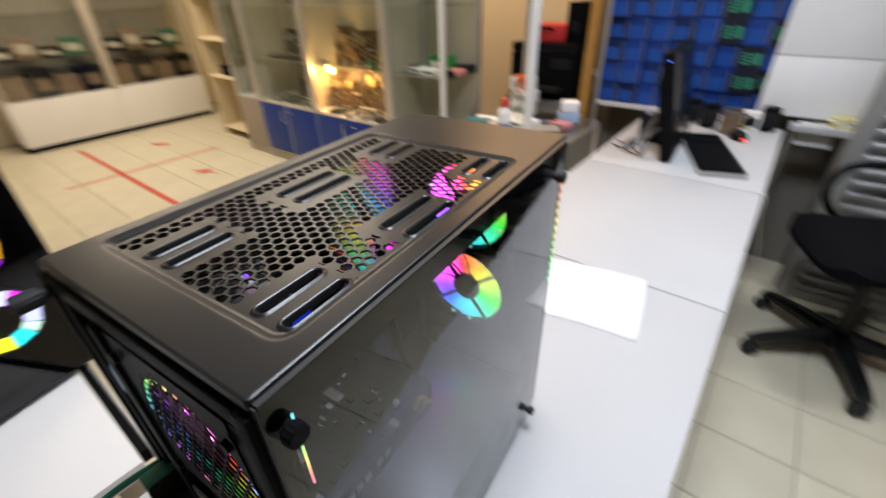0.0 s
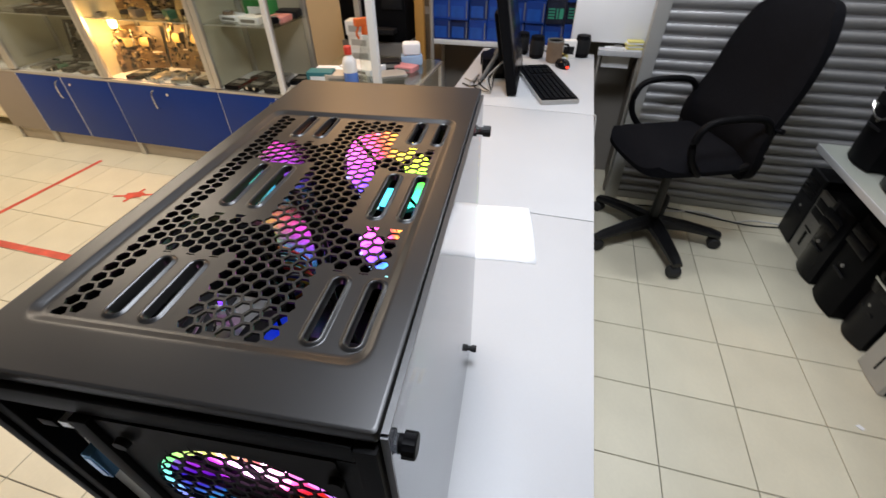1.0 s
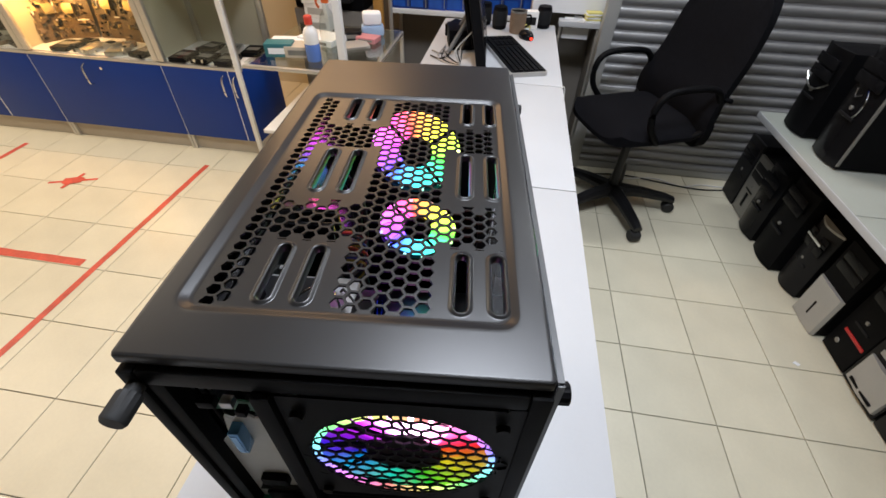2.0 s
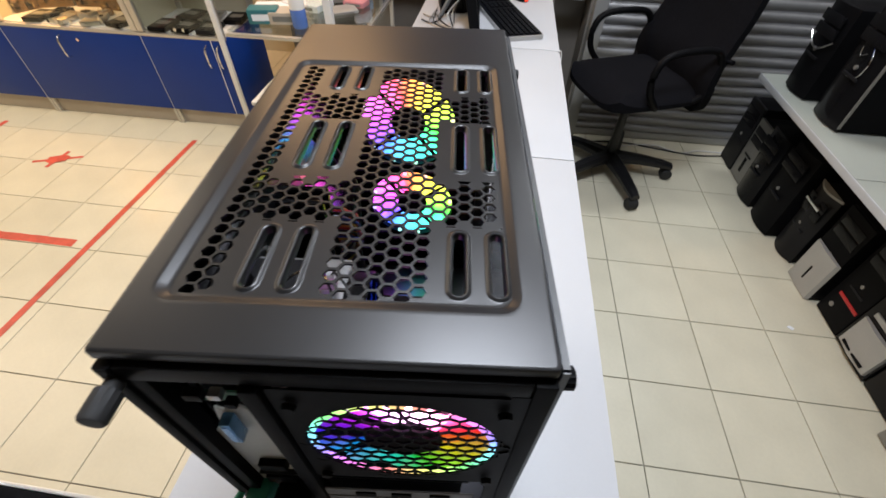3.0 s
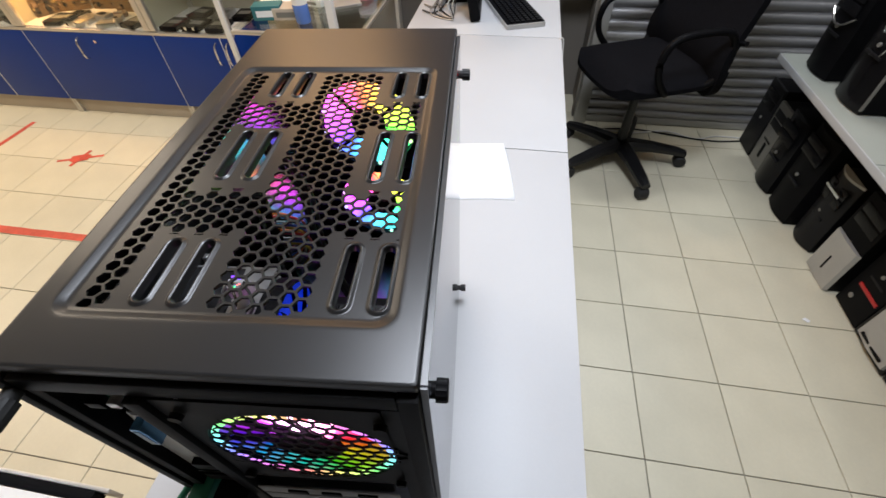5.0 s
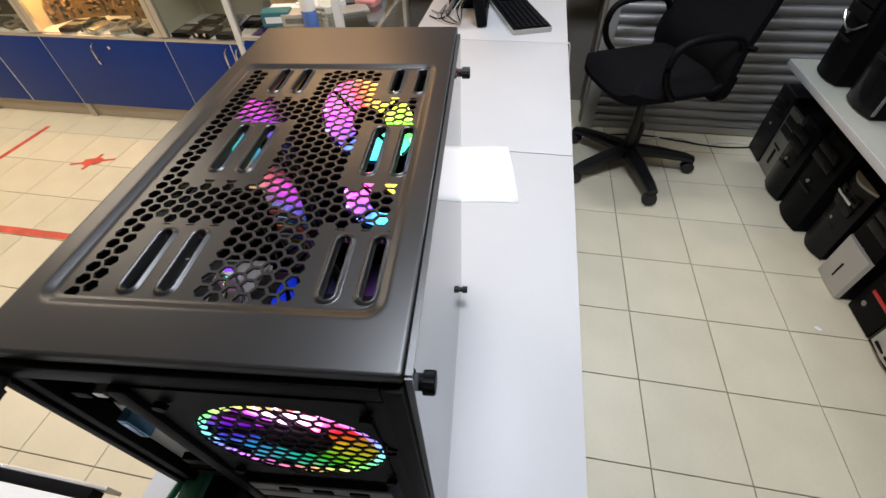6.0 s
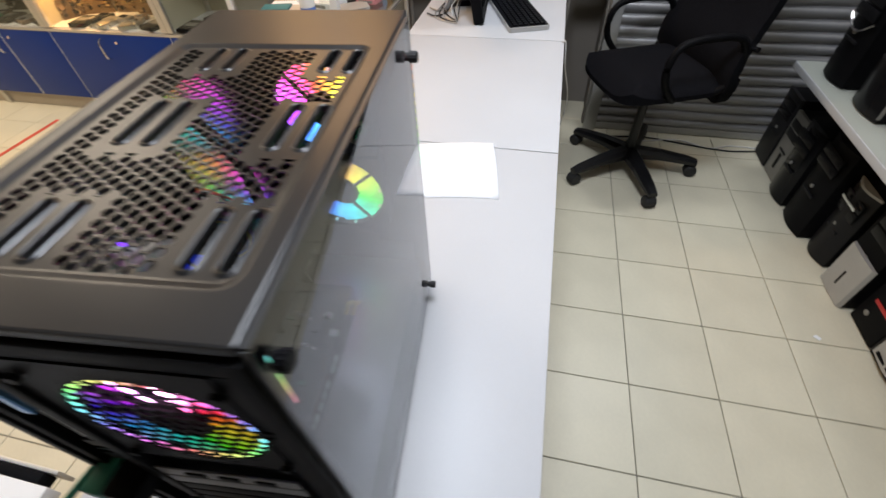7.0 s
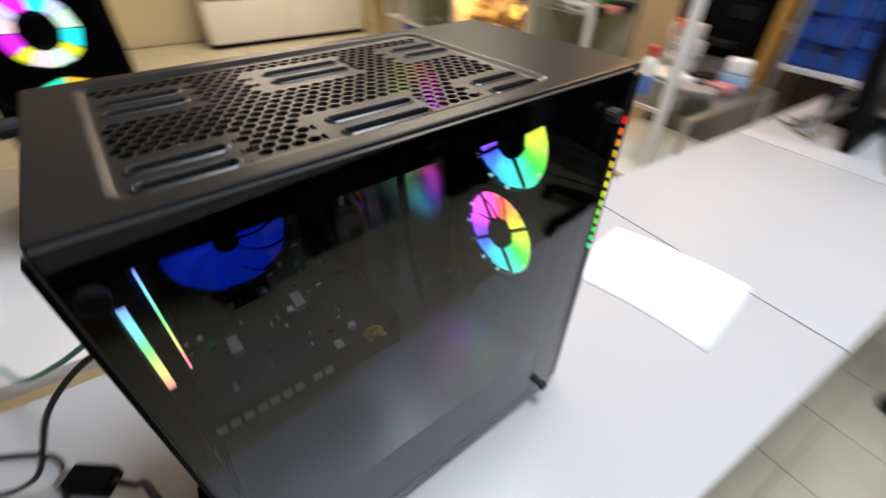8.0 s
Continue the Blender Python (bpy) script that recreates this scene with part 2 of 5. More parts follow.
def rod(p0, p1, r0, r1=None, n=16, bm=None, bevel=0.0):
    """A round bar or cone from p0 to p1."""
    out = bm or bmesh.new()
    a, c = Vector(p0), Vector(p1)
    r1 = r0 if r1 is None else r1
    q = (c - a).to_track_quat("Z", "Y").to_matrix().to_4x4()
    rings = [(0, r0), (1, r1)]
    length = (c - a).length
    if bevel:
        e = bevel / length
        rings = [(0, r0 - bevel), (e, r0), (1 - e, r1), (1, r1 - bevel)]
    loops = []
    for f, r in rings:
        loops.append([out.verts.new(a + (c - a) * f + q @ Vector((r * math.cos(2 * math.pi * i / n), r * math.sin(2 * math.pi * i / n), 0))) for i in range(n)])
    for A, B in zip(loops, loops[1:]):
        for i in range(n):
            out.faces.new((A[i], A[(i + 1) % n], B[(i + 1) % n], B[i]))
    out.faces.new(loops[0][::-1])
    out.faces.new(loops[-1])
    return out


def curve_points(pts, steps=8):
    p = [Vector(v) for v in pts]
    p = [2 * p[0] - p[1]] + p + [2 * p[-1] - p[-2]]
    out = []
    for i in range(1, len(p) - 2):
        for s in range(steps):
            t = s / steps
            out.append(0.5 * ((2 * p[i]) + (p[i + 1] - p[i - 1]) * t + (2 * p[i - 1] - 5 * p[i] + 4 * p[i + 1] - p[i + 2]) * t * t + (3 * p[i] - p[i - 1] - 3 * p[i + 1] + p[i + 2]) * t ** 3))
    return out + [p[-2]]


def sweep(pts, r, n=10, bm=None, steps=8, flat=1.0):
    """A cable or bent bar along a smooth line."""
    out = bm or bmesh.new()
    line = curve_points(pts, steps)
    loops, up = [], Vector((0, 0, 1))
    for i, v in enumerate(line):
        d = (line[min(i + 1, len(line) - 1)] - line[max(i - 1, 0)]).normalized()
        side = d.cross(up)
        side = side.normalized() if side.length > 0.05 else Vector((1, 0, 0))
        over = side.cross(d).normalized()
        loops.append([out.verts.new(v + r * (math.cos(2 * math.pi * k / n) * side + flat * math.sin(2 * math.pi * k / n) * over)) for k in range(n)])
    for A, B in zip(loops, loops[1:]):
        for k in range(n):
            out.faces.new((A[k], A[(k + 1) % n], B[(k + 1) % n], B[k]))
    out.faces.new(loops[0][::-1])
    out.faces.new(loops[-1])
    return out


def turned(profile, n=24, bm=None, centre=(0, 0, 0)):
    """A lathe: profile of (radius, z), closed by its ends."""
    out = bm or bmesh.new()
    loops = []
    for r, z in profile:
        loops.append([out.verts.new((centre[0] + r * math.cos(2 * math.pi * i / n), centre[1] + r * math.sin(2 * math.pi * i / n), centre[2] + z)) for i in range(n)])
    for A, B in zip(loops, loops[1:]):
        for i in range(n):
            out.faces.new((A[i], A[(i + 1) % n], B[(i + 1) % n], B[i]))
    if profile[0][0] > 1e-5:
        out.faces.new(loops[0][::-1])
    if profile[-1][0] > 1e-5:
        out.faces.new(loops[-1])
    return out


def slab(outline, z0, z1, bm=None):
    """A flat plate with the given outline of (x, y)."""
    out = bm or bmesh.new()
    low = [out.verts.new((x, y, z0)) for x, y in outline]
    top = [out.verts.new((x, y, z1)) for x, y in outline]
    n = len(outline)
    out.faces.new(low[::-1])
    out.faces.new(top)
    for i in range(n):
        out.faces.new((low[i], low[(i + 1) % n], top[(i + 1) % n], top[i]))
    return out


def rounded(x0, x1, y0, y1, r, n=5):
    pts = []
    for cx, cy, a in ((x1 - r, y1 - r, 0), (x0 + r, y1 - r, 90), (x0 + r, y0 + r, 180), (x1 - r, y0 + r, 270)):
        for i in range(n + 1):
            q = radians(a + 90 * i / n)
            pts.append((cx + r * math.cos(q), cy + r * math.sin(q)))
    return pts


def ring_plate(outer, inner, z0, z1, bm=None):
    """A flat plate between two outlines with as many points each."""
    out = bm or bmesh.new()
    L = [[out.verts.new((x, y, z)) for x, y in line] for line, z in ((outer, z0), (outer, z1), (inner, z1), (inner, z0))]
    n = len(outer)
    for a in range(4):
        A, B = L[a], L[(a + 1) % 4]
        for i in range(n):
            out.faces.new((A[i], A[(i + 1) % n], B[(i + 1) % n], B[i]))
    return out


# ---- the room ----
DESK = 0.79


def structure(name, bm, material, label, category="wall"):
    return solid(name, bm, material, label, category, kind="structure", smooth=0)


floor_ob = structure("floor", box(-6.6, 2.4, -3.2, 4.6, -0.1, -0.006), M_GROUT, "pale beige ceramic floor tiles with dark joints", "floor")
structure("ceiling", box(-6.6, 2.4, -3.2, 4.6, 2.8, 2.9), M_CEIL, "plain unseen ceiling over the shop, greyed to reflect less in the lid", "ceiling")
structure("wall_north", box(-6.5, -1.15, 3.3, 3.4, 0, 2.8), M_WALL, "plain cream wall behind the shelves")
# north wall split here; this length is dark so the lid's right side mirrors dark
structure("wall_behind_boxes", box(-1.15, 2.0, 3.3, 3.4, 0, 2.8), M_WALLD, "wall behind the shelf of boxes, darkened for the lid's reflection")
# unseen; its dark colour stands in for light blocked behind the desk
structure("wall_south", box(-6.6, 2.4, -3.2, -3.1, 0, 2.8), M_WALLD, "plain unseen wall behind the desk, darkened to dim the case's rear")
structure("wall_west", box(-6.6, -6.5, -3.1, 4.5, 0, 2.8), M_WALL, "plain cream wall behind the white showcases")
# dark colour here only holds down bounce light on bench and shutter
structure("wall_east", box(2.0, 2.1, -3.1, 4.5, 0, 2.8), M_WALLD, "plain wall beside the side bench, darkened to cut bounce light")

# desk: long counter of laminate boards
def build_desk():
    d = empty("service_desk", "long pale grey laminate service desk with dark joints between boards", "desk", (-0.12, 0.9, 0))
    x0, x1 = -0.42 + 0.12, 0.184 + 0.12
    cuts = [-1.32, -0.592, 0.883, 1.616, 2.49]
    for a, b in zip(cuts, cuts[1:]):
        part("board", box(x0, x1, a - 0.9 + 0.0017, b - 0.9 - 0.0017, DESK - 0.03, DESK, 0.0015), M_DESK, d)
        part("side_panel", box(x0 + 0.02, x1 - 0.06, b - 0.9 - 0.03, b - 0.9 - 0.012, 0, DESK - 0.03, 0.001), M_WALLD, d)
    part("back_panel", box(x0 + 0.0, x0 + 0.018, -2.2, 1.58, 0.02, DESK - 0.03, 0.001), M_DESK, d)
    part("under_frame", box(x0 + 0.02, x1 - 0.03, -2.2, 1.57, DESK - 0.045, DESK - 0.0305), M_EDGE, d)
    return d


build_desk()


CREAM_BACK = material("showcase_back_board", (0.47, 0.42, 0.30), 0.6, vary=0.06, scale=4)


# ---- the lit computer case ----
CASE_AT = (-0.130, 0.198, DESK)
case = empty("computer_case", "black tower computer case with smoked glass side and rainbow-lit fans", "computer case", CASE_AT, 5.6)
HOME = Matrix.Translation((0.11, -0.21, -DESK))
TOP = 1.26


def loft(rings, bm=None, cap=False):
    out = bm or bmesh.new()
    loops = [[out.verts.new((x, y, z)) for x, y in line] for line, z in rings]
    n = len(loops[0])
    for A, B in zip(loops, loops[1:]):
        for i in range(n):
            out.faces.new((A[i], A[(i + 1) % n], B[(i + 1) % n], B[i]))
    if cap:
        out.faces.new(loops[-1])
    return out


def hexagon(cx, cy, s):
    return [(cx + s * math.cos(math.pi / 3 * k), cy + s * math.sin(math.pi / 3 * k)) for k in range(6)]


def hex_sheet(x0, x1, y0, y1, s, hole, thick, closed, cut):
    """A sheet of hexagon cells, flat in x and y, top at z = 0. closed(x, y): no hole there; cut(x, y): no sheet there."""
    out = bmesh.new()
    dx, dy = 1.5 * s, math.sqrt(3) * s
    for i in range(int((x1 - x0) / dx) + 2):
        for j in range(int((y1 - y0) / dy) + 2):
            cx, cy = x0 + i * dx, y0 + j * dy + (dy / 2 if i % 2 else 0)
            if cut(cx, cy):
                continue
            o = [out.verts.new((x, y, 0)) for x, y in hexagon(cx, cy, s * 1.002)]
            if closed(cx, cy):
                out.faces.new(o)
                continue
            a = [out.verts.new((x, y, 0)) for x, y in hexagon(cx, cy, hole)]
            b = [out.verts.new((x, y, -thick)) for x, y in hexagon(cx, cy, hole)]
            for k in range(6):
                m = (k + 1) % 6
                out.faces.new((o[k], o[m], a[m], a[k]))
                out.faces.new((a[k], a[m], b[m], b[k]))
    return out


def build_lid():
    lx0, lx1, ly0, ly1 = -0.223, 0.0, 0.0, 0.425
    ix0, ix1, iy0, iy1 = -0.209, -0.0145, 0.030, 0.3265

    def o(d, r):
        return rounded(lx0 + d, lx1 - d, ly0 + d, ly1 - d, r)

    def q(d, r):
        return rounded(ix0 + d, ix1 - d, iy0 + d, iy1 - d, r)
    lid = part("lid", loft([(o(0.002, 0.003), TOP - 0.0078), (o(0.0, 0.0025), TOP - 0.0066), (o(0.0, 0.0025), TOP - 0.0018), (o(0.0005, 0.0025), TOP - 0.0005), (o(0.0016, 0.0025), TOP), (o(0.0024, 0.0025), TOP), (o(0.0050, 0.0025), TOP), (q(-0.0020, 0.0130), TOP),
                            (q(0, 0.012), TOP), (q(0.0010, 0.0115), TOP - 0.0002), (q(0.0046, 0.009), TOP - 0.0021), (q(0.0058, 0.008), TOP - 0.0025), (q(0.0075, 0.007), TOP - 0.0026)]), M_PC, case, at=HOME, smooth=40)
    rows = ((0.036, 0.0875), (0.149, 0.2115), (0.2705, 0.317))
    slots = [(x, a, b) for a, b in rows for x in (-0.1625, -0.1405, -0.0485, -0.0265)]

    def closed(x, y):
        for xa in (-0.1515, -0.0375):
            for a, b in rows:
                if abs(x - xa) < 0.0262 and a - 0.0115 < y < b + 0.0115:
                    return True
        return x < ix0 + 0.011 or x > ix1 - 0.011 or y < iy0 + 0.009 or y > iy1 - 0.009

    def cut(x, y):
        for xa in (-0.1515, -0.0375):
            for a, b in rows:
                if abs(x - xa) < 0.0232 and a - 0.0085 < y < b + 0.0085:
                    return True
        return not (ix0 + 0.003 < x < ix1 - 0.003 and iy0 + 0.003 < y < iy1 - 0.003)
    part("hex_mesh", hex_sheet(ix0, ix1, iy0, iy1, 0.00545, 0.0045, 0.0016, closed, cut), M_PC, case, at=HOME @ Matrix.Translation((0, 0, TOP - 0.0027)), smooth=0)
    rims = ((0.0395, 0.0925), (0.1500, 0.2160), (0.2700, 0.3200))
    for n_, (xs, a, b) in enumerate(slots):
        lo, hi = rims[n_ // 4]

        def st(w):
            return rounded(xs - w, xs + w, lo + 0.0068 - w, hi - 0.0068 + w, w * 0.98, 5)
        pad = rounded(xs - 0.0110, xs + 0.0110, a - 0.0075, b + 0.0075, 0.001, 5)
        z0 = TOP - 0.0026
        bm = loft([(pad, z0), (st(0.0078), z0), (st(0.0072), z0), (st(0.0066), z0 + 0.0003), (st(0.0058), z0 + 0.0010), (st(0.0050), z0 + 0.0012), (st(0.0042), z0 + 0.0008), (st(0.0036), z0 - 0.0004), (st(0.0033), z0 - 0.0020), (st(0.0032), z0 - 0.0042)])
        part("slot_rim", bm, M_PC, lid, at=Matrix())
    return lid


build_lid()


def case_part(name, bm, material, label="", smooth=35.0, parent=None, at=None):
    return part(name, bm, material, parent or case, label, smooth, HOME if at is None else at)


def fan(name, centre, lit, label, ring=None, tilt=0.0, struts=4, forward=0.0, size=1.0, hub=0.0205):
    """A 120 mm fan that blows along y, with frosted blades lit by diodes, a dark hub and struts. The struts face -y."""
    f = part(name, ring_plate(rounded(-0.06, 0.06, -0.06, 0.06, 0.006, 9), [(0.0565 * math.cos(radians(45 + 360 * (i // 10 * 9 + i % 10) / 36 - 45)), 0.0565 * math.sin(radians(360 * (i // 10 * 9 + i % 10) / 36))) for i in range(40)], -0.0125, 0.0125), M_BLACK, case, label, at=HOME @ Matrix.Translation(centre) @ pose(0, 0, 0, 90, 0, 0) @ Matrix.Diagonal((size, size, 1, 1)))
    turn_back = pose(0, 0, 0, -90, 0, 0)
    n = 9
    for k in range(n):
        blades = bmesh.new()
        a0 = 2 * math.pi * k / n
        cols = []
        for r, lead in ((hub - 0.0005, 0.0), (0.032, 0.10), (0.044, 0.22), (0.0555, 0.36)):
            row = []
            for s in range(4):
                a = a0 + lead + (s / 3) * (2 * math.pi / n) * 1.04
                y = -0.006 - forward + 0.004 * s / 3
                row.append(blades.verts.new((r * math.cos(a), y, r * math.sin(a))))
            cols.append(row)
        for A, B in zip(cols, cols[1:]):
            for s in range(3):
                blades.faces.new((A[s], A[s + 1], B[s + 1], B[s]))
        part("blade", blades, lit, f, "frosted blade lit in rainbow colours", at=turn_back)
    part("hub", rod((0, -0.011, 0), (0, 0.010, 0), hub, n=28, bevel=0.002), M_BLACK, f, at=turn_back)
    for k in range(struts):
        a = radians(tilt + 360 * k / struts)
        d = Vector((math.cos(a), 0, math.sin(a)))
        part("strut", rod(d * 0.018 + Vector((0, -0.0115, 0)), d * 0.058 + Vector((0, -0.0115, 0)), 0.0026, 0.0022, n=8), M_BLACK, f, at=turn_back)
    if ring is None:
        for k in range(12):
            a = radians(30 * k + 8)
            part("diode", rod((0.0535 * math.cos(a), -0.0126, 0.0535 * math.sin(a)), (0.0535 * math.cos(a), -0.0100, 0.0535 * math.sin(a)), 0.0024, n=10), M_DIODE, f, "bright diode behind the frosted rim", at=turn_back)
    if ring is not None:
        for k in range(30):
            a0, a1 = radians(12 * k + 1.6), radians(12 * k + 10.4)
            b = bmesh.new()
            v = [b.verts.new((r * math.cos(a), y, r * math.sin(a))) for y in (-0.0135, -0.0118) for r, a in ((0.0535, a0), (0.0575, a0), (0.0575, a1), (0.0535, a1))]
            for fc in ((0, 1, 2, 3), (7, 6, 5, 4), (0, 4, 5, 1), (1, 5, 6, 2), (2, 6, 7, 3), (3, 7, 4, 0)):
                b.faces.new([v[i] for i in fc])
            part("diode_window", b, ring, f, at=turn_back, smooth=0)
    return f


M_DIODE = rainbow("front_diode_light", 1.9, 0.20, 1.0, 0.45, flip=-1.0)
M_FANF = rainbow("front_fan_light", 3.2, 0.28, 1.0, 0.08, flip=-1.0, hot=150, boost=0.7)
M_FANR = rainbow("rear_fan_light", 0.50, 0.125, 1.0, 0.0, flip=-1.0, hot=80, boost=26.0, bleach=0.55, swing=(150, 0.055), tight=7.0)
M_RING = rainbow("rear_ring_light", 1.5, 0.58, 2.0, 0.25)
fan("front_fan", (-0.112, 0.398, 1.156), M_FANF, "black fan with four struts and rainbow-lit blades", tilt=38, size=1.06)
fan("front_fan", (-0.112, 0.398, 1.024), M_FANF, "black fan with four struts and rainbow-lit blades", tilt=38, size=1.06)
fan("rear_fan", (-0.078, 0.0102, 1.165), M_FANR, "black exhaust fan with rainbow blades and a ring of diodes", ring=M_RING, struts=0, forward=0.0055, hub=0.0255)


def build_shell():
    # rear wall with a hexagon grille before the fan
    g = hex_sheet(-0.066, 0.066, -0.066, 0.066, 0.0063, 0.00535, 0.0012, lambda x, y: False, lambda x, y: (x * x + y * y) > 0.0610 ** 2)
    case_part("fan_grille", g, M_PCR, at=HOME @ Matrix.Translation((-0.078, -0.0042, 1.165)) @ pose(0, 0, 0, 90, 0, 0) @ pose(0, 0, 0, 0, 0, 90), smooth=0)
    circ = [(0.0590 * math.cos(radians(360 * (i // 10 * 9 + i % 10) / 36)), 0.0590 * math.sin(radians(360 * (i // 10 * 9 + i % 10) / 36))) for i in range(40)]
    case_part("fan_surround", ring_plate(rounded(-0.066, 0.0572, -0.068, 0.072, 0.002, 9), circ, -0.0012, 0.0), M_PCR, at=HOME @ Matrix.Translation((-0.078, -0.0040, 1.165)) @ pose(0, 0, 0, 90, 0, 0))
    for x, z in ((-0.134, 1.221), (-0.022, 1.221), (-0.134, 1.109), (-0.022, 1.109)):
        case_part("fan_screw", rod((x, -0.0085, z), (x, -0.0052, z), 0.0036, 0.0042, 12), M_BLACK)
    case_part("rear_frame", box(-0.222, -0.2135, -0.004, 0.012, 0.80, 1.2505, 0.0012), M_PCR)
    case_part("rear_frame", box(-0.2128, -0.2035, -0.002, 0.010, 0.80, 1.246, 0.001), M_PCR)
    case_part("rear_frame", box(-0.011, 0.0, -0.004, 0.012, 0.80, 1.2505, 0.0012), M_PCR)
    case_part("rear_flange", box(-0.0205, -0.0085, -0.0030, -0.0015, 0.91, 1.2370), M_PCR)
    case_part("rear_frame", box(-0.2130, -0.0115, -0.003, 0.01, 1.2375, 1.2505, 0.001), M_PCR)
    case_part("rear_rail", box(-0.156, -0.1455, -0.007, 0.004, 0.98, 1.237, 0.001), M_PCR)
    for k in range(7):
        z = 1.052 - 0.0205 * k
        c = case_part("slot_cover", box(-0.144, -0.028, -0.006, -0.0045, z, z + 0.0165, 0.0005), M_BEIGEP if k < 2 else M_PCR)
        if k == 0:
            for x in (-0.120, -0.092, -0.062):
                part("port", box(x, x + 0.016, -0.0075, -0.006, z + 0.004, z + 0.0125, 0.0006), M_BLACK, c, at=Matrix())
    case_part("rear_lower_wall", box(-0.203, -0.0115, -0.005, -0.003, 0.80, 0.905, 0.0005), M_PCR)
    case_part("power_supply", box(-0.190, -0.035, -0.0065, -0.0052, 0.812, 0.897, 0.001, box(-0.187, -0.04, 0.0, 0.14, 0.81, 0.898, 0.002)), M_BLACK, "black power supply with its rear plate")
    # input and output ports of the board, in a bare opening
    m_plate = material("pale_zinc_plate", (0.68, 0.68, 0.64), 0.5, metal=0.15, vary=0.08, scale=15)
    plate = slab([(-0.203, 1.035), (-0.157, 1.035), (-0.157, 1.183), (-0.166, 1.190), (-0.172, 1.186), (-0.178, 1.195), (-0.186, 1.184), (-0.191, 1.187), (-0.196, 1.160), (-0.203, 1.150)], 0.006, 0.0075)
    plate.transform(Matrix(((1, 0, 0, 0), (0, 0, 1, 0), (0, 1, 0, 0), (0, 0, 0, 1))))
    bmesh.ops.recalc_face_normals(plate, faces=plate.faces)
    io = case_part("port_bay", plate, m_plate, "pale bare plate behind the open port bay", smooth=0)
    m_blue_socket = material("blue_steel_socket", (0.14, 0.34, 0.62), 0.2, metal=0.6)
    part("video_socket", box(-0.1870, -0.1800, -0.0030, 0.0058, 1.154, 1.182, 0.001, box(-0.1855, -0.1815, -0.0034, -0.003, 1.157, 1.179)), m_blue_socket, io, "blue steel video socket", at=Matrix())
    part("board_edge", box(-0.200, -0.168, 0.0080, 0.0096, 1.192, 1.204, 0.0004), M_PCBG, io, "green edge of the circuit board", at=Matrix())
    for x, z, w, h, m in ((-0.196, 1.208, 0.010, 0.007, M_BLACK), (-0.182, 1.210, 0.007, 0.006, M_STEEL), (-0.176, 1.200, 0.006, 0.006, M_BLACK), (-0.190, 1.085, 0.020, 0.012, M_BLACK), (-0.192, 1.055, 0.022, 0.014, M_BLACK)):
        part("socket", box(x, x + w, 0.0, 0.0058, z, z + h, 0.0006), m, io, at=Matrix())
    # other walls
    case_part("side_panel", box(-0.2215, -0.2195, 0.0125, 0.40, 0.80, 1.2505, 0.0005), M_PC)
    case_part("bottom", box(-0.219, -0.001, -0.004, 0.42, 0.802, 0.806), M_PC)
    for x in (-0.19, -0.03):
        for y in (0.05, 0.37):
            case_part("foot", rod((x, y, DESK), (x, y, 0.8025), 0.012, 0.014, 14), M_RUBBER)
    front = case_part("front_panel", box(-0.2235, 0.0005, 0.4115, 0.4305, 0.80, 1.2505, 0.003), M_BLACKG, "glossy black front panel")
    case_part("front_frame", box(-0.2195, -0.206, 0.396, 0.411, 0.806, 1.2385, 0.001, box(-0.018, -0.001, 0.396, 0.411, 0.806, 1.2385, 0.001)), M_PC)
    for k in range(14):
        z = 1.213 - 0.0115 * k
        part("edge_diode", box(0.0006, 0.0016, 0.4186, 0.4208, z - 0.0066, z, 0.0003), DIODES[k], front, at=Matrix())
    # inner walls
    case_part("board_tray", box(-0.2065, -0.2045, 0.014, 0.385, 0.905, 1.236), M_TRAY, "semi-gloss black steel tray")
    case_part("shroud", box(-0.2185, -0.006, 0.004, 0.37, 0.900, 0.904, 0.001, box(-0.007, -0.005, 0.004, 0.37, 0.806, 0.904, 0.0005)), M_PCIN, "semi-gloss black cover over the power supply")
    # smoked glass with four thumbscrews
    pane = case_part("side_glass", box(0.0008, 0.0042, 0.0015, 0.4085, 0.806, 1.2570, 0.0005), M_SIDE, "smoked tempered glass side panel", smooth=0)
    # dark strip added over the glass rim for the shadowed gap along the lid
    edge_m = material("dark_rim_strip", (0.03, 0.032, 0.034), 0.35)
    part("rim_strip", box(0.0008, 0.0042, 0.0022, 0.4080, 1.2572, 1.2580, 0, box(0.0008, 0.0042, 0.0004, 0.0012, 0.81, 1.2570)), edge_m, pane, "dark strip added over the glass rim", smooth=0, at=Matrix())
    for y, z, r, l in ((0.382, 1.226, 0.0062, 0.012), (0.382, 0.828, 0.0062, 0.012), (0.016, 0.828, 0.0062, 0.012)):
        part("thumbscrew", knob(l, r), M_RUBBER, pane, at=pose(0.0042, y, z, 0, 90, 0))
    part("thumbscrew", knob(0.0090, 0.0066), M_BLACK, pane, at=pose(0.0042, 0.0115, 1.232, 0, 90, 0))
    case_part("thumbscrew", knob(0.021, 0.0068), M_RUBBER, at=HOME @ pose(-0.2160, -0.0035, 1.238, 90, -12, 0))
    case_part("black_border", box(0.0002, 0.0006, 0.002, 0.408, 1.234, 1.2565, 0, box(0.0002, 0.0006, 0.394, 0.408, 0.81, 1.2339, 0, box(0.0002, 0.0006, 0.002, 0.009, 0.81, 1.2339))), M_BLACK, "black printed border of the glass")


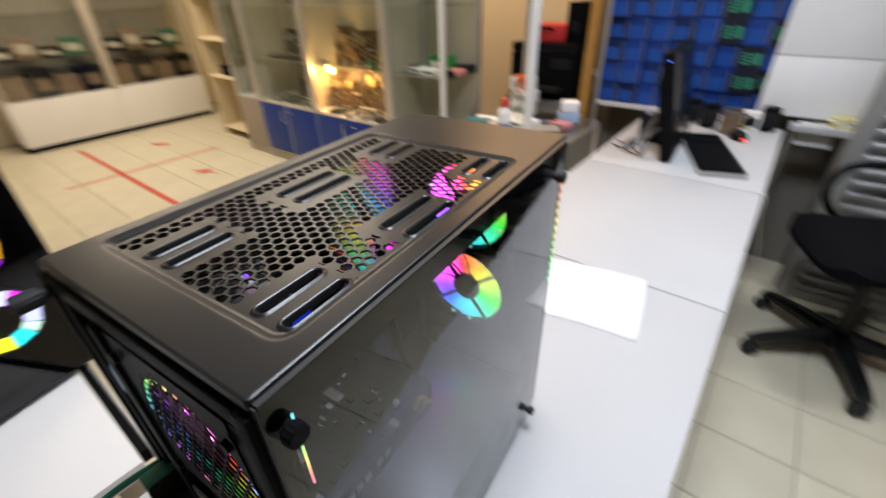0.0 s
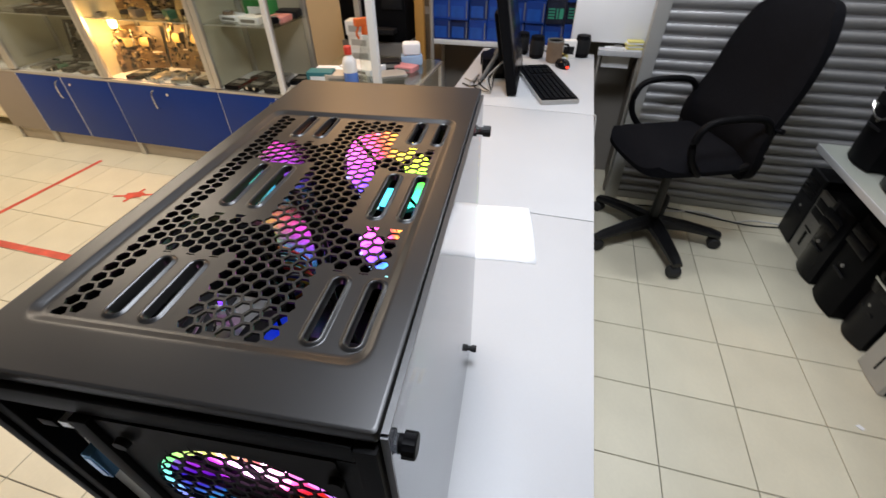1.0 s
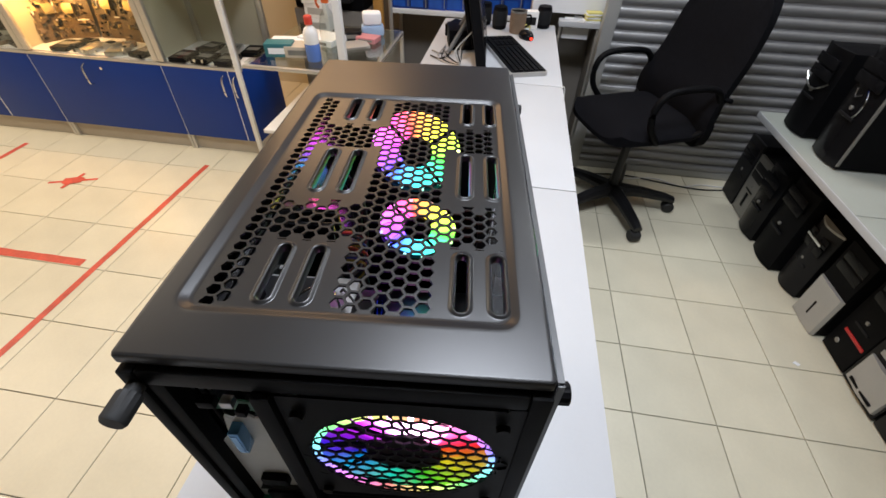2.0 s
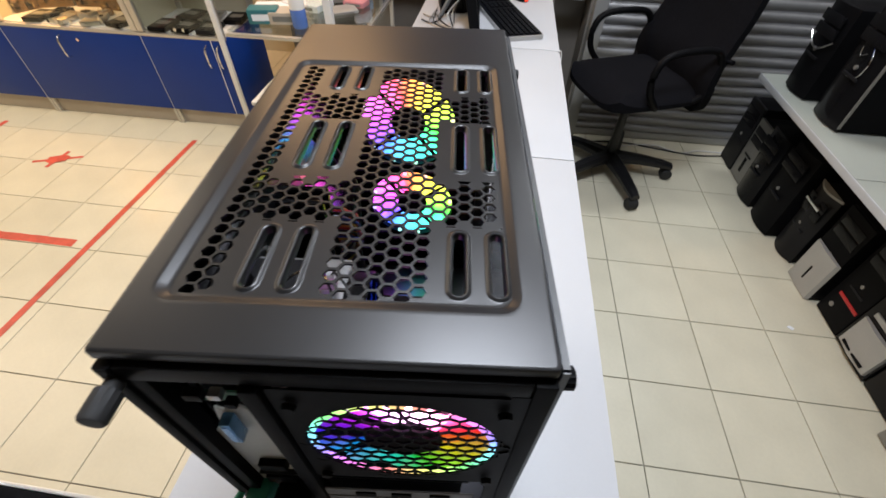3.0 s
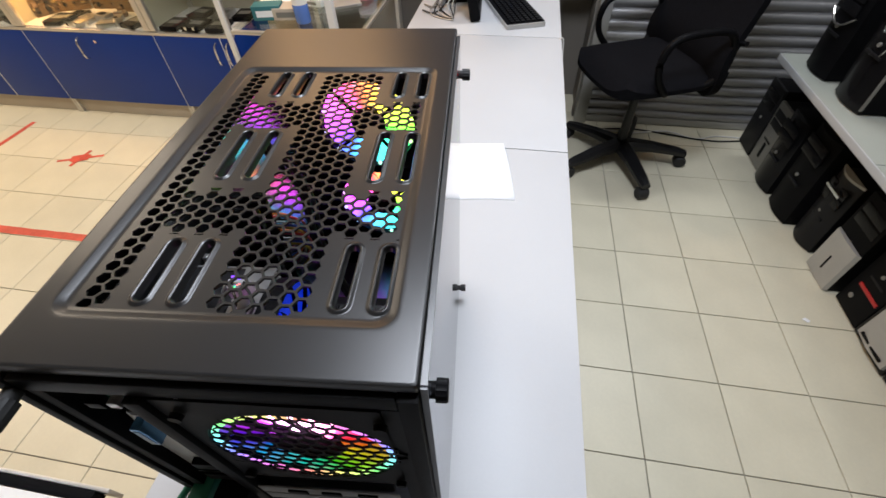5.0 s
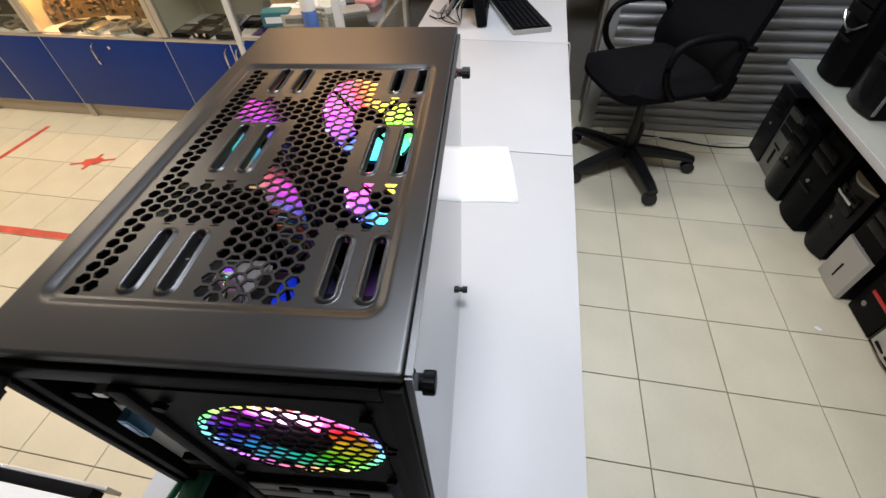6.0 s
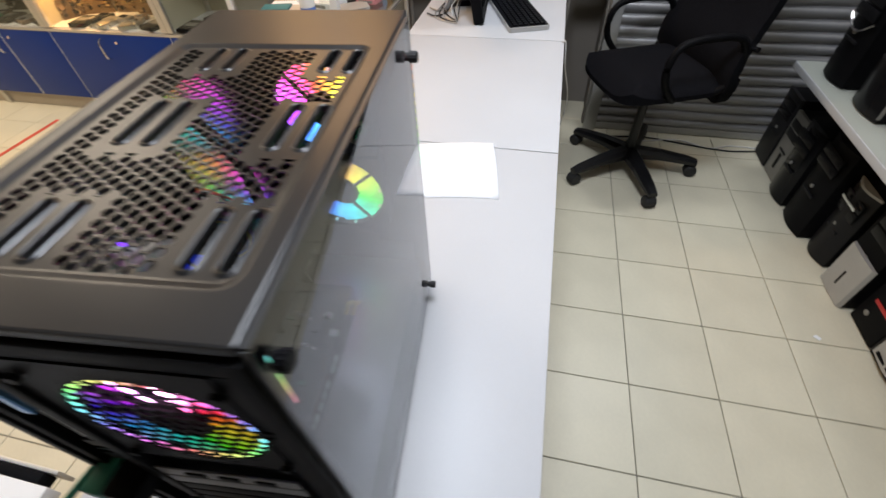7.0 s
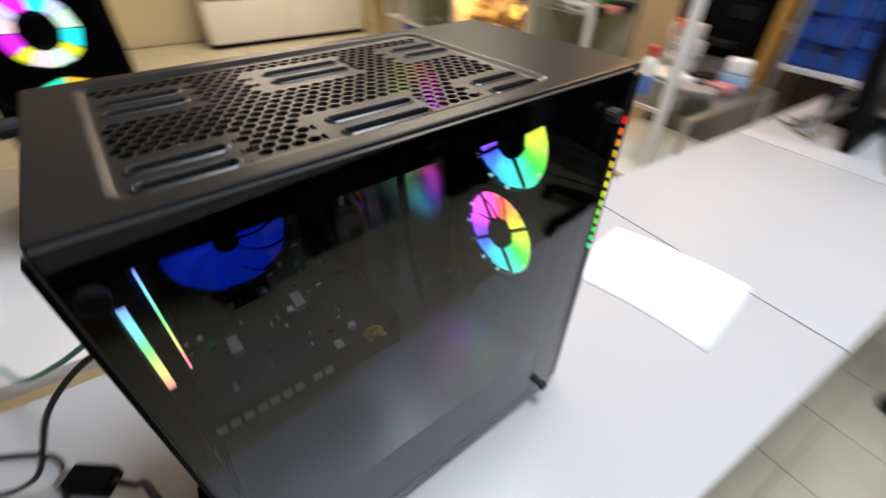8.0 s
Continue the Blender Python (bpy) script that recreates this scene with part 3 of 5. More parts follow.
def knob(length, r):
    """A knurled screw head along z."""
    bm = bmesh.new()
    n = 28
    loops = []
    for z, f in ((0, 0.7), (length * 0.25, 0.7), (length * 0.27, 1), (length * 0.93, 1), (length, 0.86)):
        loops.append([bm.verts.new(((r * f - (0.0005 if i % 2 and f == 1 else 0)) * math.cos(2 * math.pi * i / n), (r * f - (0.0005 if i % 2 and f == 1 else 0)) * math.sin(2 * math.pi * i / n), z)) for i in range(n)])
    for A, B in zip(loops, loops[1:]):
        for i in range(n):
            bm.faces.new((A[i], A[(i + 1) % n], B[(i + 1) % n], B[i]))
    bm.faces.new(loops[-1])
    return bm


DIODES = []
for k in range(14):
    h = 0.4 * k / 13
    i, f = int(h * 6), h * 6 % 1
    DIODES.append(glowing("edge_diode_light", ((1, f, 0.02), (1 - f, 1, 0.02), (0.02, 1, f))[min(i, 2)], 1.5))
build_shell()


M_LETTER = material("dull_silver_lettering", (0.5, 0.5, 0.52), 0.5)


def build_insides():
    board = case_part("mainboard", box(-0.2035, -0.2015, 0.018, 0.235, 0.93, 1.225), M_PCB, "dark circuit board on the tray")
    rnd = random.Random(4)
    for i in range(46):
        y, z = rnd.uniform(0.03, 0.22), rnd.uniform(0.94, 1.21)
        w, h, d = rnd.uniform(0.003, 0.014), rnd.uniform(0.003, 0.012), rnd.uniform(0.002, 0.009)
        part("chip", box(-0.2015, -0.2015 + d, y, y + w, z, z + h, 0.0003), rnd.choice((M_BLACK, M_BLACK, M_GREYP, M_STEEL)), board, at=Matrix(), smooth=0)
    cooler = case_part("processor_cooler", box(-0.199, -0.150, 0.035, 0.115, 1.120, 1.200, 0.002), M_GREYP, "processor cooler with a blue-lit fan")
    for k in range(16):
        z = 1.122 + 0.005 * k
        part("fin", box(-0.197, -0.127, 0.033, 0.117, z, z + 0.0016), M_STEEL, cooler, at=Matrix(), smooth=0)
    cf = part("cooler_fan", turned([(0.049, 0.0), (0.049, 0.016), (0.047, 0.016), (0.047, 0.0), (0.049, 0.0)], 32), M_BLACK, cooler, at=pose(-0.125, 0.078, 1.157, 0, 90, 0))
    m_blue = glowing("blue_fan_light", (0.004, 0.05, 1.0), 0.30)
    for k in range(9):
        bl = bmesh.new()
        a0, st_ = 2 * math.pi * k / 9, 2 * math.pi / 9
        rows = [[bl.verts.new((r * math.cos(a0 + l + st_ * 1.02 * i / 3), r * math.sin(a0 + l + st_ * 1.02 * i / 3), 0.009 + 0.004 * i / 3)) for i in range(4)] for r, l in ((0.009, 0.0), (0.022, 0.06), (0.030, 0.16), (0.038, 0.29), (0.0465, 0.45))]
        for A, B in zip(rows, rows[1:]):
            for i in range(3):
                bl.faces.new((A[i], A[i + 1], B[i + 1], B[i]))
        part("blade", bl, m_blue, cf, "blade lit deep blue", smooth=60)
    part("hub", rod((0, 0, 0.0), (0, 0, 0.015), 0.0095, n=20, bevel=0.001), M_BLACK, cf)
    for k in range(2):
        y = 0.172 + 0.018 * k
        case_part("memory_stick", box(-0.2015, -0.162, y, y + 0.006, 1.07, 1.205, 0.0006), M_BLACKG, "black memory module with a heat spreader")
    card = case_part("graphics_card", box(-0.195, -0.036, 0.004, 0.185, 1.030, 1.068, 0.003), M_BLACK, "black graphics card with bare circuit board on top")
    part("circuit_board", box(-0.197, -0.032, 0.002, 0.172, 1.069, 1.0712), M_PCB, card, at=Matrix(), smooth=0)
    for i in range(90):
        x, y = rnd.uniform(-0.19, -0.04), rnd.uniform(0.012, 0.165)
        w, h = rnd.uniform(0.0015, 0.009), rnd.uniform(0.0015, 0.007)
        part("component", box(x, x + w, y, y + h, 1.0713, 1.0713 + rnd.uniform(0.0006, 0.004), 0.0002), rnd.choice((M_STEEL, M_LETTER, M_BLACK, M_GREYP, M_GREYP, M_PCBG)), card, at=Matrix(), smooth=0)
    for x0, y0, w, h in ((-0.094, 0.048, 0.020, 0.009), (-0.112, 0.110, 0.020, 0.010)):
        part("silver_block", box(x0, x0 + w, y0, y0 + h, 1.0713, 1.079, 0.0008), M_SILVER, card, at=Matrix())
    for k in range(4):
        part("pin", rod((-0.078 + 0.0045 * k, 0.140 + 0.0012 * k, 1.0713), (-0.078 + 0.0045 * k, 0.140 + 0.0012 * k, 1.078), 0.0013, n=8), M_CHROME, card, at=Matrix())
    yellow = material("yellow_wire", (0.55, 0.36, 0.03), 0.5)
    for k in range(2):
        part("power_lead", sweep([(-0.030 + 0.007 * k, 0.145, 1.073), (-0.028 + 0.007 * k, 0.152, 1.08), (-0.027 + 0.007 * k, 0.160, 1.074)], 0.0022, 8), yellow, card, "yellow power lead", at=Matrix())
    loom = case_part("power_loom", box(-0.2010, -0.190, 0.186, 0.196, 1.135, 1.185, 0.001), M_BLACK, "power plug with coloured leads on the mainboard")
    leads = (yellow, material("orange_wire", (0.60, 0.16, 0.02), 0.5), material("red_wire", (0.45, 0.02, 0.02), 0.5), M_RUBBER, material("grey_wire", (0.35, 0.35, 0.36), 0.5), material("blue_wire", (0.03, 0.06, 0.35), 0.5))
    for k in range(12):
        z = 1.139 + 0.0037 * k
        d = 0.004 * math.sin(2.1 * k)
        part("lead", sweep([(-0.190, 0.191, z), (-0.165 + d, 0.193, z + 0.004), (-0.148 + d, 0.201, z - 0.006), (-0.152 + d, 0.216 + 0.5 * d, z - 0.035), (-0.175 + d, 0.232, z - 0.075), (-0.200, 0.240, z - 0.10)], 0.0013, 6, steps=5), leads[(5 * k) % 6], loom, at=Matrix())
    plug = case_part("fan_plug", box(-0.146, -0.130, 0.082, 0.090, 1.206, 1.2185, 0.0008), M_LETTER, "pale fan plug lit violet under the lid")
    # glowing piece added in place of violet fan light reflected off the parts
    part("violet_glint", box(-0.1440, -0.1385, 0.0905, 0.0918, 1.208, 1.2200, 0.0003), glowing("violet_reflection", (0.25, 0.06, 1.0), 1.3), plug, "small glowing piece for reflected violet light", at=Matrix())
    for k in range(5):
        part("wire", sweep([(-0.144 + 0.003 * k, 0.086, 1.2186), (-0.150 + 0.006 * k, 0.078 - 0.004 * (k % 2), 1.2290), (-0.163 + 0.012 * k, 0.062, 1.2250), (-0.170 + 0.008 * k, 0.050, 1.205)], 0.0009, 6, steps=5), (M_CHROME, M_RUBBER, M_STEEL)[k % 3], plug, at=Matrix())
    # maker's lettering on the card's edge as plain bars
    for k in range(9):
        y = 0.016 + 0.0105 * k + (0.006 if k > 6 else 0)
        part("letter_bar", box(-0.0362, -0.0354, y, y + 0.0075, 1.043, 1.052), M_LETTER, card, at=Matrix(), smooth=0)
    for k, (dx, dz) in enumerate(((0, 0), (0.006, 0.01), (0.012, -0.004), (0.004, 0.02))):
        case_part("inner_cable", sweep([(-0.19 + dx, 0.25, 1.23), (-0.17 + dx, 0.27, 1.15 + dz), (-0.185 + dx, 0.29, 1.02 + dz), (-0.17 + dx, 0.30, 0.905)], 0.0028, 8), M_RUBBER)
    case_part("fan_side_light", box(-0.0175, -0.0155, 0.0095, 0.0150, -0.034, 0.033, 0.0004), SIDE_LIGHT, "rainbow strips: the fan's lit edge and its painted reflection", at=HOME @ Matrix.Translation((0, 0, 1.170)))
    # second, thinner glowing strip drawn for the reflection of the lit fan edge
    case_part("fan_side_light", box(-0.0175, -0.0155, 0.0255, 0.0268, -0.043, 0.042, 0.0004), SIDE_LIGHT, "rainbow strips: the fan's lit edge and its painted reflection", at=HOME @ Matrix.Translation((0, 0, 1.187)))



def hue_along_z(name, strength, low, high, length):
    m = bpy.data.materials.new(name)
    m.use_nodes = True
    nodes, links = m.node_tree.nodes, m.node_tree.links
    b = nodes["Principled BSDF"]
    tc = nodes.new("ShaderNodeTexCoord")
    sep = nodes.new("ShaderNodeSeparateXYZ")
    links.new(tc.outputs["Object"], sep.inputs[0])
    mr = nodes.new("ShaderNodeMapRange")
    mr.inputs["From Min"].default_value, mr.inputs["From Max"].default_value = -length / 2, length / 2
    mr.inputs["To Min"].default_value, mr.inputs["To Max"].default_value = low, high
    links.new(sep.outputs["Z"], mr.inputs["Value"])
    col = nodes.new("ShaderNodeCombineColor")
    col.mode = "HSV"
    links.new(mr.outputs[0], col.inputs[0])
    col.inputs[1].default_value, col.inputs[2].default_value = 0.75, 1.0
    links.new(col.outputs[0], b.inputs["Emission Color"])
    b.inputs["Emission Strength"].default_value = strength
    return m


SIDE_LIGHT = hue_along_z("fan_side_light", 3.0, -0.02, 0.66, 0.074)
build_insides()


# ---- things on and beside the desk ----
M_PRINT = material("faint_grey_print", (0.52, 0.52, 0.53), 0.8)


def build_paper():
    bm = bmesh.new()
    nx, ny = 12, 10
    grid = [[bm.verts.new((0.285 * (i / nx - 0.5) + 0.006 * math.sin(2.2 * j / ny), 0.225 * (j / ny - 0.5) - 0.012 * (i / nx - 0.5) ** 2 * 4, 0.0006 + 0.003 * (i / nx) ** 4 * (j / ny) ** 2)) for j in range(ny + 1)] for i in range(nx + 1)]
    for i in range(nx):
        for j in range(ny):
            bm.faces.new((grid[i][j], grid[i + 1][j], grid[i + 1][j + 1], grid[i][j + 1]))
    ob = solid("paper_sheet", bm, M_PAPER, "white sheet of printed paper lying flat on the desk", "paper", at=pose(-0.108, 0.769, DESK, 0, 0, 12))
    sol = ob.modifiers.new("thick", "SOLIDIFY")
    sol.thickness, sol.offset = 0.0006, 1
    for k in range(12):
        part("text_line", box(-0.03 + 0.004 * k, -0.0288 + 0.004 * k, -0.085, 0.060 - 0.02 * (k % 3), 0.0014, 0.0016), M_PRINT, ob, "grey lines of unreadable print", smooth=0)


build_paper()


def build_keyboard():
    k = empty("keyboard", "black keyboard with a silver rim on the desk", "keyboard", (-0.032, 1.925, DESK), 20)
    part("body", slab(rounded(-0.080, 0.080, -0.243, 0.243, 0.012), 0.0, 0.016), M_SILVERL, k, "silver rim")
    part("deck", slab(rounded(-0.077, 0.077, -0.234, 0.241, 0.008), 0.0165, 0.018), M_BLACK, k)
    key = mesh_of("key", box(-0.0086, 0.0086, -0.0086, 0.0086, 0, 0.006, 0.0015, seg=1), M_BLACK)
    for r in range(6):
        for c in range(21):
            if c in (14, 18) and r < 5:
                continue
            ob = new("key", key)
            ob.parent = k
            ob.location = (0.056 - 0.0218 * r, -0.220 + 0.0220 * c, 0.018)


build_keyboard()


M_STANDG = material("grey_stand_plastic", (0.16, 0.16, 0.16), 0.4, vary=0.08, scale=15)


def build_desk_monitor():
    m = empty("monitor", "thin black monitor seen from its edge, on a grey stand", "monitor", (-0.165, 1.985, DESK), 4)
    lean = pose(0, 0, 0, 0, -11, 0)
    part("panel", box(-0.026, 0.016, -0.25, 0.25, 0.004, 0.40, 0.008), M_BLACK, m, at=lean)
    part("screen", box(0.0162, 0.0175, -0.238, 0.238, 0.035, 0.388, 0.0005), M_BLACKG, m, "dark glossy screen", at=lean)
    part("back_bulge", box(-0.055, -0.0265, -0.14, 0.14, 0.11, 0.31, 0.012), M_BLACK, m, at=lean)
    for y in (-0.07, 0.07):
        part("stand_leg", sweep([(-0.04, y * 0.5, 0.22), (-0.10, y, 0.11), (-0.16, y * 1.25, 0.009)], 0.009, 10), M_STANDG, m, "grey stand leg")
    part("stand_plate", box(-0.050, -0.0275, -0.05, 0.05, 0.02, 0.10, 0.01), M_BLACK, m, at=lean)
    for k in range(4):
        part("loose_lead", sweep([(-0.055, -0.10 - 0.02 * k, 0.12), (-0.09 - 0.01 * k, -0.16 - 0.02 * k, 0.06), (-0.10, -0.20 - 0.012 * k, 0.007), (-0.14 - 0.02 * k, -0.16, 0.006), (-0.18, -0.06 + 0.03 * k, 0.006)], 0.0028, 8), M_SILVERL if k % 2 else M_RUBBER, m)
    part("power_light", box(-0.004, 0.004, -0.2515, -0.2503, 0.37, 0.374), glowing("blue_power_light", (0.1, 0.2, 1.0), 2.0), m, "small blue power light", at=lean)
    for i, (a, b) in enumerate(((0.0, 0.03), (0.04, -0.04))):
        part("monitor_cable", sweep([(-0.05, a, 0.16), (-0.11, a + 0.02, 0.08), (-0.15, b - 0.05, 0.012), (-0.19, b - 0.12, 0.006), (-0.235, b - 0.10, -0.02 + 0.03)], 0.0035, 8), M_RUBBER if i else M_SILVER, m)


build_desk_monitor()


def build_mug():
    m = empty("mug", "dark coffee mug with a pale rim and handle", "mug", (-0.02, 2.30, DESK), 20)
    part("cup", turned([(0.032, 0), (0.038, 0.004), (0.041, 0.05), (0.041, 0.098), (0.038, 0.098), (0.037, 0.01), (0.0, 0.008)]), M_BROWN, m)
    part("rim", turned([(0.0382, 0.0982), (0.0412, 0.0982), (0.0412, 0.106), (0.0382, 0.106), (0.0382, 0.0982)]), M_SILVER, m, "pale rim")
    part("handle", sweep([(0.040, 0, 0.08), (0.066, 0, 0.078), (0.070, 0, 0.045), (0.041, 0, 0.025)], 0.005, 8), M_BLACK, m)


build_mug()


def mouse_like(x, y, turn):
    m = empty("mouse", "black computer mouse with a red light", "mouse", (x, y, DESK), turn)
    part("shell", turned([(0.030, 0), (0.033, 0.008), (0.031, 0.02), (0.024, 0.031), (0.012, 0.036), (0, 0.037)], 22), M_BLACKG, m, at=Matrix.Diagonal((1.0, 1.6, 1.0, 1.0)))
    part("red_light", box(-0.008, 0.008, -0.054, -0.047, 0.006, 0.016, 0.002), glowing("red_mouse_light", (1.0, 0.05, 0.02), 1.5), m, "glowing red light")


mouse_like(0.03, 2.22, 30)


def small_box(name, x, y, z, sx, sy, sz, mat_, label, category, turn=0, lid=None):
    ob = empty(name, label, category, (x, y, z), turn)
    part("carton", box(-sx / 2, sx / 2, -sy / 2, sy / 2, 0, sz, min(0.003, sz / 5)), mat_, ob)
    part("label_panel", box(-sx * 0.36, sx * 0.36, -sy / 2 - 0.0008, -sy / 2 - 0.0002, sz * 0.25, sz * 0.7), lid or M_PAPER, ob, "printed label", smooth=0)
    return ob


def speaker(x, y, z, turn=0):
    s_ = empty("desk_speaker", "small black desk speaker with round grille", "speaker", (x, y, z), turn, "desk speakers")
    part("cabinet", turned([(0.030, 0), (0.036, 0.004), (0.037, 0.09), (0.033, 0.105), (0.0, 0.108)], 24), M_BLACK, s_)
    part("grille", turned([(0.0385, 0.02), (0.0385, 0.085), (0.0372, 0.087)], 24), M_GREYP, s_)


speaker(-0.115, 2.36, DESK)
speaker(-0.20, 2.42, DESK)
small_box("white_carton", 0.045, 2.40, DESK, 0.075, 0.05, 0.085, M_WHITE, "small white carton standing on the desk", "box", 8, M_GREYP)
speaker(0.115, 2.43, DESK)
small_box("yellow_sponge_pack", 0.02, 2.335, DESK, 0.05, 0.035, 0.03, material("yellow_pack", (0.55, 0.47, 0.12), 0.6), "small yellow packet beside the mug", "packet", 25)

small_box("power_adapter", -0.285, 2.03, DESK, 0.11, 0.15, 0.085, M_BLACK, "black power adapter standing behind the monitor", "adapter", 12, M_GREYP)
small_box("power_adapter", -0.315, 2.20, DESK, 0.09, 0.11, 0.055, M_BLACK, "small black adapter lying on the desk", "adapter", -20, M_GREYP)

# plug and leads behind the case
def build_leads():
    g = empty("network_cable", "green network cable plugged into the case", "cable", (-0.2, -0.05, DESK))
    o = Vector((0.2, 0.05, -DESK))
    part("cord", sweep([Vector(p) + o for p in ((-0.218, -0.02, 1.035), (-0.235, -0.07, 1.02), (-0.28, -0.14, 0.96), (-0.37, -0.22, 0.88), (-0.50, -0.30, 0.815), (-0.62, -0.42, 0.796))], 0.0032, 10), M_GREEN, g)
    part("plug", box(-0.012, 0.006, 0.005, 0.045, 0.235, 0.252, 0.002), M_GREEN, g, "green plug boot")
    c = empty("display_cable", "black display cable with a thick plug behind the case", "cable", (-0.2, -0.05, DESK))
    part("cord", sweep([Vector(p) + o for p in ((-0.17, -0.035, 1.045), (-0.19, -0.08, 1.03), (-0.225, -0.15, 0.95), (-0.25, -0.22, 0.83), (-0.30, -0.30, 0.797), (-0.45, -0.36, 0.795))], 0.0032, 10), M_RUBBER, c)
    part("plug", box(0.015, 0.045, 0.005, 0.05, 0.24, 0.262, 0.004), M_BLACK, c)
    p = empty("power_cable", "black mains lead looping behind the case", "cable", (-0.15, -0.05, DESK))
    o2 = Vector((0.15, 0.05, -DESK))
    part("cord", sweep([Vector(q) + o2 for q in ((-0.10, -0.02, 0.86), (-0.11, -0.07, 0.855), (-0.16, -0.13, 0.82), (-0.22, -0.20, 0.798), (-0.30, -0.22, 0.797), (-0.36, -0.33, 0.795))], 0.0033, 10), M_RUBBER, p)
    part("plug", box(0.035, 0.065, 0.0, 0.045, 0.058, 0.082, 0.004), M_BLACK, p)
    a = empty("video_adapter", "black plug adapter lying behind the case", "adapter", (-0.235, -0.175, DESK), -35)
    part("body", box(-0.016, 0.016, -0.028, 0.028, 0.0, 0.022, 0.004), M_BLACK, a)
    part("metal_tip", box(-0.011, 0.011, -0.042, -0.028, 0.004, 0.016, 0.001), M_STEEL, a, "bare metal tip")
    part("cord", sweep([(0, 0.028, 0.012), (0.01, 0.07, 0.03), (0.03, 0.12, 0.09), (0.06, 0.17, 0.13)], 0.004, 10), M_RUBBER, a)


build_leads()


# ---- side table with a screen on the customers' side ----
def build_side_table():
    t = empty("side_table", "white side table with a dark slot along its aluminium edge", "table", (-0.9, -0.5, 0))
    part("top", box(-0.45, 0.42, -0.6, 0.467, 0.755, 0.785, 0.002), M_WHITE, t)
    part("edge_slot", box(-0.45, 0.40, 0.468, 0.482, 0.758, 0.784, 0.001), M_BLACK, t, "dark slot")
    part("edge_profile", box(-0.45, 0.42, 0.4825, 0.488, 0.75, 0.786, 0.0015), M_ALU, t, "aluminium edge profile")
    for x in (-0.42, 0.38):
        for y in (-0.57, 0.44):
            part("leg", box(x - 0.02, x + 0.02, y - 0.02, y + 0.02, 0, 0.7545, 0.002), M_ALU, t)


build_side_table()


def build_second_case():
    c = empty("second_computer_case", "black tower case with three rainbow-lit front fans", "computer case", (-0.765, -0.075, 0.785), 14)
    part("body", box(-0.42, -0.022, -0.104, 0.104, 0.012, 0.49, 0.003), M_PC, c)
    part("front_frame", ring_plate(rounded(-0.105, 0.105, 0.012, 0.492, 0.004, 4), rounded(-0.078, 0.078, 0.04, 0.475, 0.004, 4), -0.020, 0.0), M_BLACKG, c, "glossy black front frame", at=pose(0, 0, 0, 90, 0, 90))
    part("inner_wall", box(-0.0215, -0.0195, -0.10, 0.10, 0.014, 0.49), M_BLACK, c)
    for x in (-0.39, -0.05):
        for y in (-0.08, 0.08):
            part("foot", rod((x, y, 0), (x, y, 0.0125), 0.012, n=12), M_RUBBER, c)
    for z in (0.42, 0.295, 0.165):
        f = part("front_fan", turned([(0.0605, -0.008), (0.0605, 0.006), (0.0565, 0.006), (0.0565, -0.008), (0.0605, -0.008)], 32), M_BLACK, c, "black fan with bright rainbow ring", at=pose(-0.0095, 0, z, 90, 0, 90))
        for k in range(12):
            a0, a1 = radians(30 * k + (0, 5, -4)[k % 3]), radians(30 * k + 27 + (5, -4, 0)[k % 3])
            b = bmesh.new()
            for r0, r1, h in ((0.030, 0.055, 0.0),):
                v = [b.verts.new((r * math.cos(a), r * math.sin(a), zz)) for zz in (0.0, 0.003) for r, a in ((r0, a0), (r1, a0), (r1, a1), (r0, a1))]
                for fc in ((3, 2, 1, 0), (4, 5, 6, 7), (0, 1, 5, 4), (1, 2, 6, 5), (2, 3, 7, 6), (3, 0, 4, 7)):
                    b.faces.new([v[i] for i in fc])
            part("lit_blade", b, PATCH[(k + 3 * (k % 2) + int(z * 40)) % 12], f, "fan blade lit in one colour", smooth=0)
        part("hub", rod((0, 0, -0.007), (0, 0, 0.005), 0.024, n=24, bevel=0.002), M_BLACK, f)
    pane = part("front_glass", box(0.0012, 0.0042, -0.100, 0.100, 0.016, 0.488, 0.0005), M_SIDE, c, "smoked glass front", smooth=0)


PATCH = [glowing("fan_colour", colorsys.hsv_to_rgb(k / 12, 0.97 if k % 4 else 0.3, 1), 3.0) for k in range(12)]
build_second_case()
small_box("white_router", -0.72, -0.42, 0.785, 0.2, 0.14, 0.03, M_WHITE, "flat white plastic box on the side table", "router", 12, M_SILVER)


